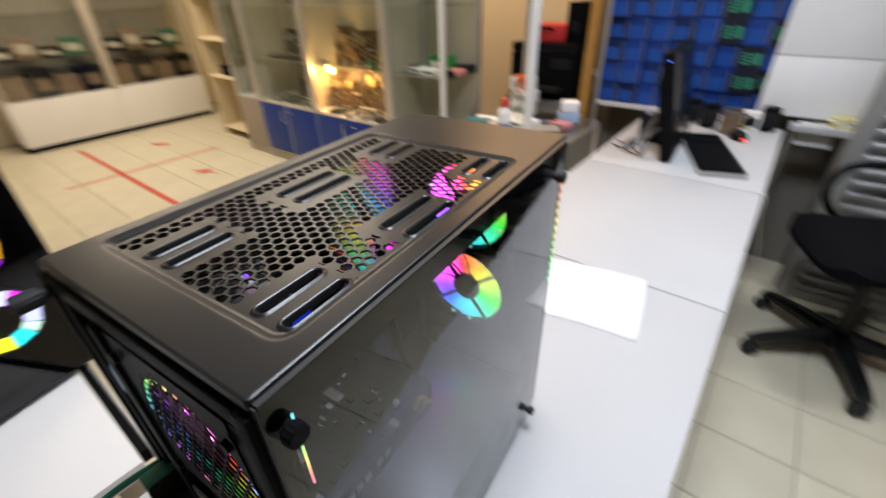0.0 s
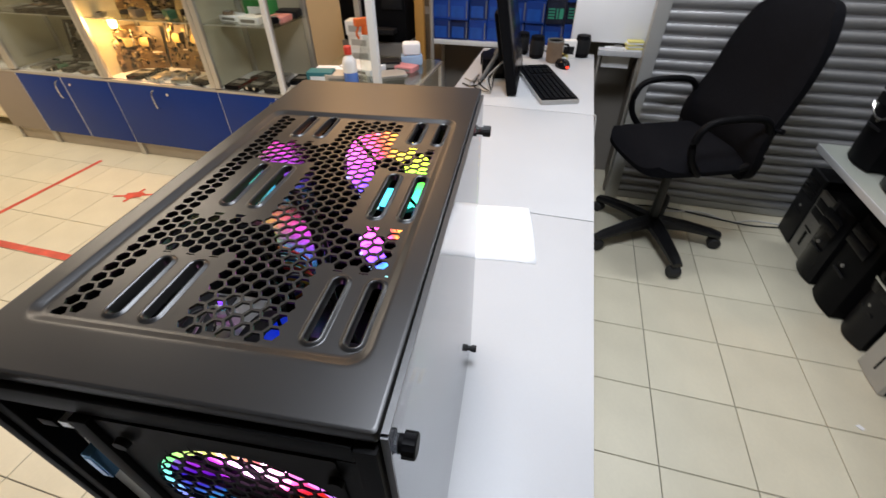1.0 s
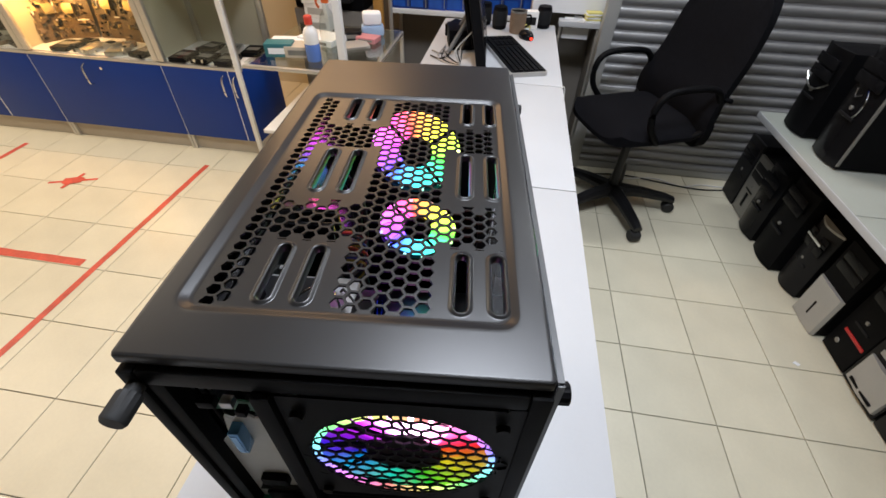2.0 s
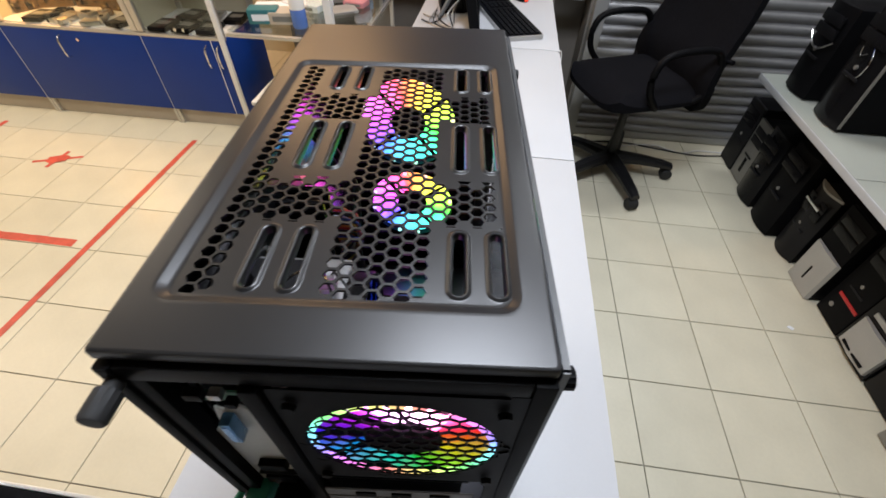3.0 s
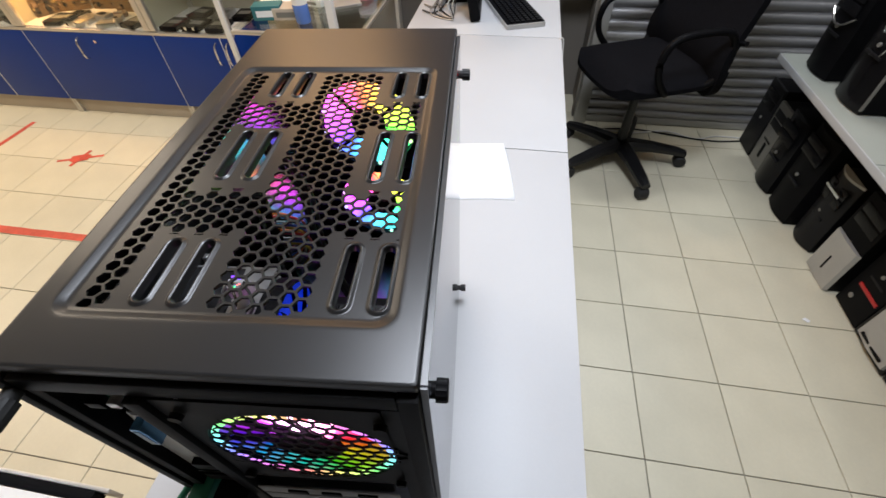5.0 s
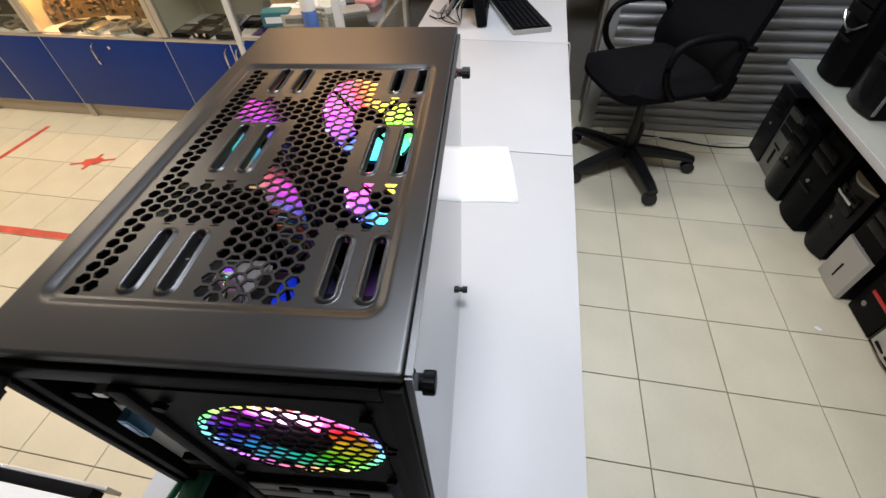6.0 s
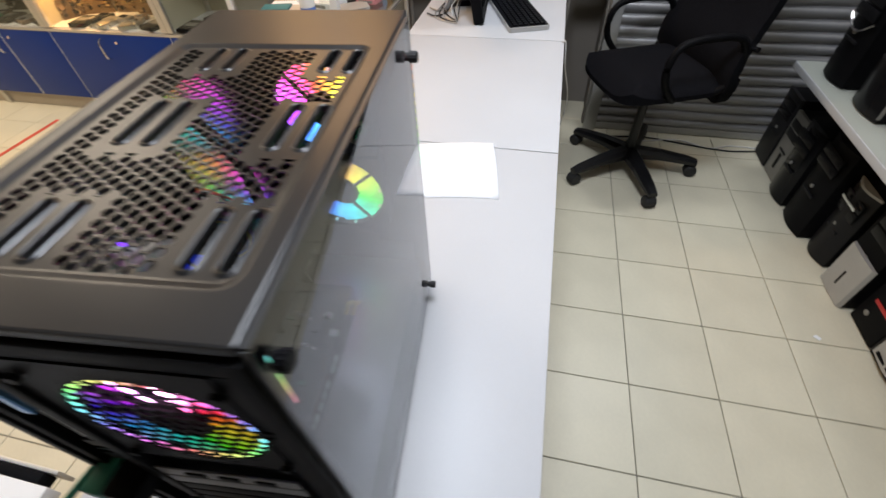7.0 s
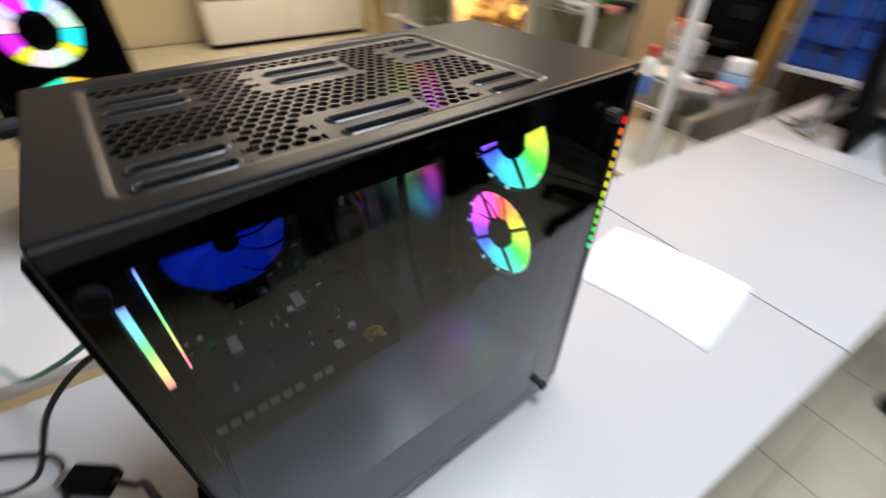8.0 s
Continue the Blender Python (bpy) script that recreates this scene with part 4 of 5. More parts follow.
# ---- office chair ----
def build_chair():
    ch = empty("office_chair", "black fabric office chair with tall back and five-star base", "chair", (0.625, 2.005, 0), 23)
    part("column", rod((0, 0, 0.07), (0, 0, 0.40), 0.026, 0.020, 18), M_CHAIR, ch)
    part("column_sleeve", rod((0, 0, 0.36), (0, 0, 0.46), 0.014, n=16), M_CHROME, ch, "bright steel piston")
    base = part("star_base", turned([(0.035, 0.065), (0.045, 0.08), (0.045, 0.12), (0.034, 0.135)], 20), M_CHAIR, ch)
    for k in range(5):
        a = radians(-97 + 72 * k)
        d = Vector((math.cos(a), math.sin(a), 0))
        side = Vector((-d.y, d.x, 0))
        bm = bmesh.new()
        loops = []
        for f, w, h, z in ((0.03, 0.040, 0.055, 0.108), (0.16, 0.034, 0.042, 0.106), (0.29, 0.028, 0.034, 0.090), (0.340, 0.022, 0.026, 0.080)):
            c = d * f + Vector((0, 0, z))
            loops.append([bm.verts.new(c + side * w * x + Vector((0, 0, h * 0.5 * y))) for x, y in ((-1, -0.8), (1, -0.8), (1, 0.3), (0.55, 1), (-0.55, 1), (-1, 0.3))])
        for A, B in zip(loops, loops[1:]):
            for i in range(6):
                bm.faces.new((A[i], A[(i + 1) % 6], B[(i + 1) % 6], B[i]))
        bm.faces.new(loops[-1])
        part("leg", bm, M_CHAIR, base)
        cas = part("caster", rod(d * 0.325 - side * 0.027 + Vector((0, 0, 0.031)), d * 0.325 + side * 0.027 + Vector((0, 0, 0.031)), 0.031, n=20, bevel=0.006), M_RUBBER, base)
        part("caster_fork", rod(d * 0.325 + Vector((0, 0, 0.05)), d * 0.325 + Vector((0, 0, 0.085)), 0.012, n=12), M_CHAIR, ch)
    part("mechanism", box(-0.10, 0.12, -0.07, 0.07, 0.45, 0.497, 0.012), M_CHAIR, ch)

    def cushion(nx, ny, f):
        bm = bmesh.new()
        top = [[bm.verts.new(f(i / nx, j / ny, 1)) for j in range(ny + 1)] for i in range(nx + 1)]
        low = [[bm.verts.new(f(i / nx, j / ny, 0)) for j in range(ny + 1)] for i in range(nx + 1)]
        for i in range(nx):
            for j in range(ny):
                bm.faces.new((top[i][j], top[i + 1][j], top[i + 1][j + 1], top[i][j + 1]))
                bm.faces.new((low[i][j + 1], low[i + 1][j + 1], low[i + 1][j], low[i][j]))
        for i in range(nx):
            for j in (0, ny):
                bm.faces.new((low[i][j], low[i + 1][j], top[i + 1][j], top[i][j]))
        for j in range(ny):
            for i in (0, nx):
                bm.faces.new((low[i][j], low[i][j + 1], top[i][j + 1], top[i][j]))
        bmesh.ops.recalc_face_normals(bm, faces=bm.faces[:])
        return bm

    def super_round(u, v):
        x, y = 2 * u - 1, 2 * v - 1
        m = max(abs(x), abs(y), 1e-6)
        l = (abs(x) ** 5 + abs(y) ** 5) ** 0.2
        return x * m / l if l else 0, y * m / l if l else 0

    def seat(u, v, top):
        x, y = super_round(u, v)
        e = 1 - max(abs(x), abs(y)) ** 6
        z = 0.498 + (0.02 + 0.055 * e if top else 0.0) - 0.03 * max(0, -x - 0.6) ** 1.5
        return (0.015 + 0.28 * x, 0.25 * y, z + 0.015 * y * y)

    def back(u, v, top):
        x, y = super_round(u, v)
        e = 1 - max(abs(x), abs(y)) ** 6
        h = 0.349 * (y + 1)
        w = 0.25 - (0.045 * y * y if y > 0 else -0.03 * min(1.0, -1.6 * y)) - (0.03 if y > 0.6 else 0) * (y - 0.6)
        lean = 0.07 * h + 0.15 * h * h - 0.04 * math.exp(-((h - 0.2) / 0.12) ** 2)
        return (0.245 + lean - (0.022 + 0.035 * e if top else -0.012) - 0.05 * x * x, w * x, 0.440 + h)
    part("seat", cushion(18, 18, seat), M_FABRIC, ch, "black fabric seat cushion")
    part("backrest", cushion(18, 26, back), M_FABRIC, ch, "tall black fabric backrest")
    part("back_bar", sweep([(0.02, 0, 0.470), (0.20, 0, 0.475), (0.290, 0, 0.53), (0.315, 0, 0.68)], 0.03, 12, flat=0.5), M_CHAIR, ch)
    part("tilt_knob", rod((0.20, -0.20, 0.70), (0.20, -0.29, 0.715), 0.010, n=12, bm=rod((0.195, -0.175, 0.70), (0.195, -0.222, 0.70), 0.026, n=18, bevel=0.006)), M_BLACKG, ch)
    for sgn in (-1, 1):
        y = 0.255 * sgn
        part("armrest", sweep([(0.12, y * 0.9, 0.515), (0.17, y, 0.57), (0.185, y, 0.675), (0.14, y, 0.750), (0.02, y, 0.765), (-0.10, y, 0.750), (-0.14, y, 0.685), (-0.125, y, 0.60), (-0.06, y * 0.95, 0.522), (-0.02, y * 0.75, 0.500)], 0.016, 12, flat=0.9), M_BLACK, ch, "black plastic loop armrest")
    return ch


build_chair()


# ---- roller shutter, white panel ----
def build_shutter():
    s_ = empty("roller_shutter", "grey steel roller shutter with curved slats, pulled down", "shutter", (1.22, 2.40, 0))
    prof = [(0.0, 0.0), (-0.008, 0.006), (-0.013, 0.016), (-0.0135, 0.028), (-0.010, 0.038), (-0.002, 0.044), (0.004, 0.047), (0.004, 0.0555)]
    bm = bmesh.new()
    a = [bm.verts.new((-0.745, y, z)) for y, z in prof]
    b = [bm.verts.new((0.745, y, z)) for y, z in prof]
    for i in range(len(prof) - 1):
        bm.faces.new((a[i], b[i], b[i + 1], a[i + 1]))
    me = mesh_of("slat", bm, M_SHUT, 50)
    for k in range(46):
        ob = new("slat", me)
        ob.parent = s_
        ob.location = (0, 0.0, 0.045 + 0.0555 * k)
    part("bottom_bar", box(-0.745, 0.745, -0.012, 0.012, 0.005, 0.048, 0.003), M_GUIDE, s_)
    for x in (-0.77, 0.77):
        part("guide_rail", box(x - 0.035, x + 0.030, -0.03, 0.04, 0, 2.62, 0.003), M_GUIDE, s_)
    part("shutter_box", box(-0.8, 0.775, -0.15, 0.14, 2.6, 2.795, 0.004), M_GUIDE, s_)


build_shutter()
structure("wall_behind_shutter", box(0.43, 1.99, 2.445, 2.50, 0, 2.795), M_WALLD, "dark wall behind the roller shutter")


def build_white_panel():
    p = empty("white_cabinet", "white wall cabinet over the end of the desk", "cabinet", (0.25, 2.52, 0))
    part("body", box(-0.2, 0.195, 0.0, 0.3, 0.845, 2.3, 0.002), M_PAPER, p)
    part("door", box(-0.2, 0.195, -0.018, -0.001, 0.85, 1.10, 0.002), M_PAPER, p)
    part("door", box(-0.2, 0.195, -0.018, -0.001, 1.104, 2.3, 0.002), M_PAPER, p)
    for x in (-0.19, 0.18):
        part("side_post", box(x - 0.008, x + 0.008, 0.02, 0.29, 0, 0.8448, 0.001), M_WALLD, p)
    part("dark_back", box(-0.18, 0.17, 0.2, 0.215, 0.0, 0.8448), M_WALLD, p)
    h = empty("paper_pocket", "white paper note hanging under the cabinet edge", "note", (0.30, 2.49, 0.75))
    part("sheet", box(-0.07, 0.07, -0.004, 0.004, -0.02, 0.085, 0.001), M_PAPER, h)
    part("clip", box(-0.02, 0.02, -0.006, 0.006, 0.0855, 0.094, 0.001), M_STEEL, h)
    b = empty("bench_ledge", "grey ledge under the white cabinet", "ledge", (0.33, 2.47, 0.0))
    part("board", box(-0.13, 0.09, -0.035, 0.03, 0.80, 0.828, 0.002), M_DESK, b)
    for x in (-0.12, 0.08):
        part("bracket", box(x - 0.006, x + 0.006, -0.03, 0.028, 0, 0.7995, 0.001), M_WALLD, b)
    st = empty("note_stack", "stack of yellow and white notes", "notes", (0.37, 2.465, 0.828), 10)
    for k in range(6):
        part("note", box(-0.04 + 0.003 * (k % 3), 0.04 + 0.003 * (k % 2), -0.025, 0.025, 0.008 * k, 0.008 * k + 0.0075, 0.001), material("yellow_note", (0.75, 0.68, 0.22), 0.7) if k % 2 else M_PAPER, st, at=pose(0, 0, 0, 0, 0, 5 * (k % 4) - 8))


build_white_panel()


# ---- side bench with old computers on and under it ----
M_BENCH = material("laminate_worn_grey_green", (0.32, 0.335, 0.295), 0.5, vary=0.08, scale=4, grain=200, bump=0.03)


def build_bench():
    t = empty("side_bench", "low pale grey laminate bench with a dark joint", "bench", (1.55, 0.6, 0))
    for a, b in ((-1.4, 0.6585), (0.6615, 1.51)):
        part("board", box(-0.33, 0.40, a, b, 0.54, 0.57, 0.002), M_BENCH, t)
    part("edge_band", box(-0.3345, -0.3302, -1.4, 1.51, 0.541, 0.569, 0.0005), M_DESK, t, "pale edge band")
    for y in (-1.35, -0.3, 0.66, 1.47):
        part("side_panel", box(-0.05, 0.39, y - 0.009, y + 0.009, 0, 0.5395, 0.001), M_WALLD, t)
    part("back_panel", box(0.385, 0.40, -1.4, 1.51, 0.0, 0.5395, 0.001), M_WALLD, t)


build_bench()


def tower(x, y, w, h, d, face, label, style, z=0.0, turn=0.0, lean=0.0):
    """An old tower computer: front towards -x, w along y."""
    t = empty("tower_computer", label, "computer", (x, y, z), turn, "old tower computers")
    tilt = pose(0, 0, 0, 0, lean, 0)
    part("body", box(0.016, d, -w / 2 + 0.002, w / 2 - 0.002, 0.006, h - 0.002, 0.003), M_BLACK if face is not M_SILVER else M_GREYP, t, at=tilt)
    for yy in (-w / 2 + 0.03, w / 2 - 0.03):
        part("foot", box(0.03, d - 0.03, yy - 0.01, yy + 0.01, 0, 0.0062, 0.001), M_RUBBER, t)
    if style in ("bow", "round"):
        n = 10
        pts = [(0.0155, -w / 2), (0.0155, w / 2)] + [(0.012 - (0.028 if style == "bow" else 0.018) * math.sin(math.pi * k / n), w / 2 - w * k / n) for k in range(n + 1)]
        f = part("front_panel", slab(pts, 0.006, h), face, t, at=tilt)
        off = -0.012
    else:
        f = part("front_panel", box(0.0, 0.0155, -w / 2, w / 2, 0.006, h, 0.004), face, t, at=tilt)
        off = 0.0
    for k in range(2):
        zz = h - 0.075 - 0.047 * k
        part("drive_cover", box(off - 0.0025, off + 0.004, -w * 0.40, w * 0.40, zz, zz + 0.040, 0.001), M_GREYP if face is M_SILVER else M_BLACKG, f, at=Matrix())
    part("power_button", rod((off - 0.004, 0, h * 0.52), (off + 0.004, 0, h * 0.52), 0.008, n=18, bevel=0.001), M_SILVER, f, "round silver button", at=Matrix())
    part("button_strip", box(off - 0.003, off + 0.004, -w * 0.25, w * 0.25, h * 0.43, h * 0.43 + 0.010, 0.001), M_GREYP, f, at=Matrix())
    if style == "red":
        part("red_stripe", box(-0.003, 0.002, -w * 0.44, w * 0.30, h * 0.30, h * 0.335, 0.002), material("red_plastic", (0.5, 0.02, 0.02), 0.35), f, "red stripe", at=Matrix())
        part("badge", rod((-0.003, w * 0.22, h * 0.17), (0.002, w * 0.22, h * 0.17), 0.011, n=18, bevel=0.001), M_SILVER, f, "round silver badge", at=Matrix())
    if style == "half":
        part("silver_panel", slab([(0.002, -w / 2 - 0.001), (0.002, w / 2 + 0.001), (-0.012, w * 0.46), (-0.016, 0.0), (-0.012, -w * 0.46)], 0.004, 0.212), M_SILVERL, f, "pale silver lower front", at=Matrix())
        part("vent_slot", box(-0.0185, -0.012, -0.004, 0.004, 0.055, 0.125, 0.002), M_BLACK, f, "dark slot", at=Matrix())
    if style == "panel":
        part("silver_panel", slab([(0.002, -w * 0.46), (0.002, w * 0.42), (-0.010, w * 0.40), (-0.018, 0.0), (-0.010, -w * 0.44)], 0.030, 0.172), M_SILVERL, f, "pale silver front panel", at=Matrix())
        part("silver_bar", box(-0.006, 0.001, -w * 0.40, w * 0.34, 0.195, 0.215, 0.002), M_SILVERL, f, "silver bar", at=Matrix())
        part("lower_slot", box(-0.0175, -0.010, -w * 0.34, w * 0.30, 0.042, 0.054, 0.002), M_BLACK, f, "dark slot", at=Matrix())
    if style == "slot":
        part("vent_slot", box(-0.002, 0.003, -0.012, 0.012, h * 0.16, h * 0.40, 0.002), M_BLACK, f, "dark slot", at=Matrix())
    if style == "bow":
        part("bright_band", box(off - 0.017, off - 0.010, -w * 0.32, w * 0.32, h * 0.80, h * 0.84, 0.002), M_CHROME, f, "bright band", at=Matrix())
        part("bright_cap", slab([(px - 0.001, py * 1.01) for px, py in pts], h + 0.0003, h + 0.010), M_SILVER, f, "silver top cap", at=Matrix())
    return t


tower(1.345, 2.205, 0.155, 0.38, 0.40, M_GREYP, "dark tower computer with a grey front under the bench", "flat")
tower(1.350, 2.050, 0.140, 0.34, 0.40, M_SILVER, "small tower computer with a dull silver front under the bench", "slot")
tower(1.325, 1.880, 0.170, 0.38, 0.42, M_BLACKG, "black tower computer with a rounded front under the bench", "round")
tower(1.330, 1.672, 0.190, 0.43, 0.42, M_BLACK, "large black tower computer with a rounded front under the bench", "round")
tower(1.375, 1.484, 0.160, 0.355, 0.42, M_GREYP, "grey tower computer with a bowed front and silver cap", "bow")
tower(1.372, 1.272, 0.165, 0.40, 0.40, M_BLACK, "black tower computer with a silver lower front and dark slot", "half")
tower(1.398, 1.090, 0.155, 0.42, 0.42, M_BLACK, "black tower computer with a red stripe on its front", "red")
tower(1.398, 0.913, 0.190, 0.42, 0.42, M_BLACKG, "black tower computer with a wide silver panel and bars", "panel")
tower(1.403, 0.738, 0.150, 0.40, 0.42, M_BLACKG, "plain black tower computer under the bench", "flat")
tower(1.350, 0.546, 0.155, 0.32, 0.40, M_SILVER, "low silver computer with a dark edge under the bench", "slot")
tower(1.320, 0.335, 0.180, 0.30, 0.40, M_BLACK, "plain black low computer at the end of the row", "flat")
t1 = tower(1.285, 1.665, 0.19, 0.42, 0.42, M_BLACKG, "black tower computer with chrome trim standing on the bench", "round", 0.57)
part("chrome_trim", sweep([(-0.006, -0.02, 0.29), (-0.010, -0.045, 0.25), (-0.010, -0.03, 0.19), (-0.010, 0.02, 0.18)], 0.003, 8, bm=sweep([(-0.010, -0.01, 0.27), (-0.012, 0.02, 0.255), (-0.010, 0.035, 0.28)], 0.003, 8)), M_CHROME, t1, "bent chrome trim")
part("silver_edge", box(0.004, 0.016, -0.0985, -0.0955, 0.02, 0.40, 0.001), M_SILVER, t1, "silver edge strip")
t2 = tower(1.275, 1.925, 0.18, 0.36, 0.40, M_BLACK, "black tower computer with a curved silver band on the bench", "round", 0.57)
part("silver_band", sweep([(-0.012, -0.088, 0.24), (-0.018, -0.03, 0.20), (-0.018, 0.03, 0.20), (-0.012, 0.088, 0.235)], 0.0045, 8), M_CHROME, t2, "curved silver band")

# leads along the shutter and under the desk
for k, (m_, lab) in enumerate(((M_RUBBER, "black cable lying on the floor by the shutter"), (M_WHITE, "white cable lying on the floor by the shutter"))):
    c = empty("floor_cable", lab, "cable", (0.9, 2.27, 0.0))
    part("cord", sweep([(-0.35 + 0.02 * k, 0.03, 0.005), (-0.15, 0.055 - 0.04 * k, 0.005), (0.05, 0.02 + 0.03 * k, 0.006), (0.20, -0.01, 0.005), (0.32, -0.02 + 0.05 * k, 0.005), (0.46, 0.03 * k, 0.005)], 0.0045, 8), m_, c)
w = empty("hanging_wire", "thin white wire hanging from the desk edge", "wire", (0.19, 1.60, 0.0))
part("cord", sweep([(-0.015, 0.0, 0.792), (0.0, 0.0, 0.790), (0.012, 0.01, 0.70), (0.05, 0.10, 0.50), (0.02, 0.22, 0.20), (-0.02, 0.30, 0.004)], 0.0022, 8), M_WHITE, w)
solid("paper_scrap", slab([(-0.012, -0.006), (0.010, -0.010), (0.016, 0.004), (-0.004, 0.009)], 0.0, 0.002), M_PAPER, "small white paper scrap on the floor", "scrap", at=pose(1.242, 1.032, 0.0005, 0, 0, -30))


# ---- goods for the showcases ----
def circuit_board(x, y, z, w, h, turn, lean, seed, gold=False):
    rnd = random.Random(seed)
    g = empty("circuit_board", "used computer mainboard leaning in the showcase" if not gold else "used computer mainboard coloured as lit warm by a lamp", "circuit board", (x, y, z), turn, "boards in the showcase")
    tilt = pose(0, 0, 0, lean, 0, 0)
    # gold boards carry the showcase lamp's glow in their colours
    part("board", box(-w / 2, w / 2, -0.001, 0.001, 0.0, h), M_PCBLIT if gold else M_PCB, g, at=tilt, smooth=0)
    m_parts = M_STEEL if not gold else M_GOLDLIT
    for k in range(4):
        a, b = (-w * 0.42 + 0.011 * k, h * 0.55) if k < 2 else (w * 0.1, h * (0.1 + 0.09 * k))
        part("socket", box(a, a + (0.006 if k < 2 else w * 0.3), -0.010, -0.0012, b, b + (h * 0.38 if k < 2 else 0.007), 0.001), M_WHITE if k % 2 else M_BLACK, g, at=tilt, smooth=0)
    part("heat_sink", box(-0.02, 0.03, -0.035, -0.0012, h * 0.52, h * 0.52 + 0.055, 0.002, box(-0.022, 0.032, -0.040, -0.0351, h * 0.52 + 0.01, h * 0.52 + 0.045)), m_parts, g, at=tilt, smooth=0)
    for i in range(80):
        a, b = rnd.uniform(-w / 2, w / 2 - 0.02), rnd.uniform(0.005, h - 0.02)
        ww, hh = rnd.choice((0.004, 0.006, 0.010, 0.022)), rnd.choice((0.004, 0.008, 0.012, 0.024))
        part("component", box(a, min(a + ww, w / 2), -0.001 - rnd.uniform(0.003, 0.020), -0.0012, b, min(b + hh, h), 0.0006), rnd.choice((M_BLACK, M_BLACK, m_parts, M_GREYP, M_BROWN, m_parts)), g, at=tilt, smooth=0)
    return g


def drive(x, y, z, turn, m_):
    d = empty("disk_drive", "flat metal disk drive lying on the shelf", "disk drive", (x, y, z), turn, "drives in the showcase")
    part("casing", box(-0.05, 0.05, -0.073, 0.073, 0, 0.024, 0.002), m_, d)
    part("sticker", box(-0.036, 0.036, -0.02, 0.03, 0.0242, 0.0248), M_SILVER, d, "grey sticker", smooth=0)


def showcase(x0, x1, base_m, doors, n_door_label, y0=2.10, y1=2.50, base=0.545, plinth=0.10, height=1.95, shelves=(0.905, 1.30), frame_m=None, wide=False, group="showcases", label=""):
    fm = frame_m or M_ALU
    c = empty("showcase", label, "showcase", ((x0 + x1) / 2, (y0 + y1) / 2, 0), 0, group)
    w, d = (x1 - x0) / 2, (y1 - y0) / 2
    part("plinth", box(-w, w, -d + 0.03, d, 0.0, plinth - 0.001, 0.002), M_BEIGE, c, "beige plinth")
    for x in (-w + 0.01, w - 0.01):
        part("foot_post", box(x - 0.009, x + 0.009, -d + 0.012, -d + 0.029, 0.0, plinth - 0.001, 0.001), M_ALU, c)
    part("base_body", box(-w + 0.001, w - 0.001, -d + 0.020, d, plinth, base, 0.001), base_m, c)
    n = doors
    for k in range(n):
        a, b = -w + 2 * w * k / n, -w + 2 * w * (k + 1) / n
        dr = part("door", box(a + 0.0026, b - 0.0026, -d, -d + 0.018, plinth + 0.002, base - 0.012, 0.0015), base_m, c, n_door_label)
        if k or base_m is not M_TAUPE:
            part("edge_trim", box(a + (0.0005 if k == 0 else -0.0022), a + 0.0022, -d - 0.0012, -d + 0.010, plinth + 0.002, base - 0.012), M_POSTW, c, "thin pale edge trim", smooth=0)
        if n > 1 or wide:
            if k % 2 == 1:
                continue
            hx = b - 0.04 if n > 1 else a + 0.42 * (b - a)
            part("handle", sweep([(hx, -d - 0.001, base - 0.16), (hx, -d - 0.026, base - 0.145), (hx, -d - 0.030, base - 0.10), (hx, -d - 0.026, base - 0.055), (hx, -d - 0.001, base - 0.04)], 0.005, 8), M_CHROME, dr, "bent chrome handle", at=Matrix())
            if k == 0:
                part("lock", rod((hx + 0.10, -d - 0.004, base - 0.06), (hx + 0.10, -d + 0.001, base - 0.06), 0.009, n=14), M_CHROME, dr, at=Matrix())
    if n == 1 and not wide and base_m is M_BLUE:
        for f in (0.76, 0.90):
            hx = -w + 2 * w * f
            part("handle", sweep([(hx, -d - 0.001, base - 0.16), (hx, -d - 0.026, base - 0.145), (hx, -d - 0.030, base - 0.10), (hx, -d - 0.026, base - 0.055), (hx, -d - 0.001, base - 0.04)], 0.005, 8), M_CHROME, dr, "bent chrome handle", at=Matrix())
        part("edge_trim", box(-w + 2 * w * 0.83 - 0.002, -w + 2 * w * 0.83 + 0.002, -d - 0.0012, -d - 0.0001, plinth + 0.002, base - 0.012), M_POSTW, c, "thin pale edge trim", smooth=0)
        part("corner_post", box(w - 0.022, w + 0.006, -d - 0.020, -d - 0.003, 0.0, height, 0.002), M_POSTW, c, "white enamel corner post")
    part("base_rail", box(-w, w, -d - 0.002, -d + 0.02, base - 0.011, base + 0.004, 0.001), fm, c)
    part("base_top", box(-w + 0.002, w - 0.002, -d + 0.021, d, base + 0.0005, base + 0.010), M_WHITE, c, "pale showcase floor")
    for x in (-w + 0.0175, w - 0.0175):
        for y in (-d + 0.0125, d - 0.0125):
            part("post", box(x - 0.017, x + 0.017, y - 0.012, y + 0.012, base + 0.0105, height, 0.002), fm, c)
    # opaque board added to keep the lamp's light out of the next section
    part("spill_board", box(-w + 0.001, -w + 0.008, -d + 0.028, d - 0.028, base + 0.0105, height - 0.001), CREAM_BACK, c, "cream board added to block the lamp's spill")
    part("top_frame", box(-w, w, -d, d, height, height + 0.05, 0.002), fm, c)
    part("back", box(-w + 0.025, w - 0.025, d - 0.012, d - 0.004, base + 0.0105, height - 0.001), CREAM_BACK, c, "cream back board")
    for z in shelves:
        part("glass_shelf", box(-w + 0.004, w - 0.004, -d + 0.03, d - 0.014, z, z + 0.006), M_GLASS, c, "clear glass shelf with green edge", smooth=0)
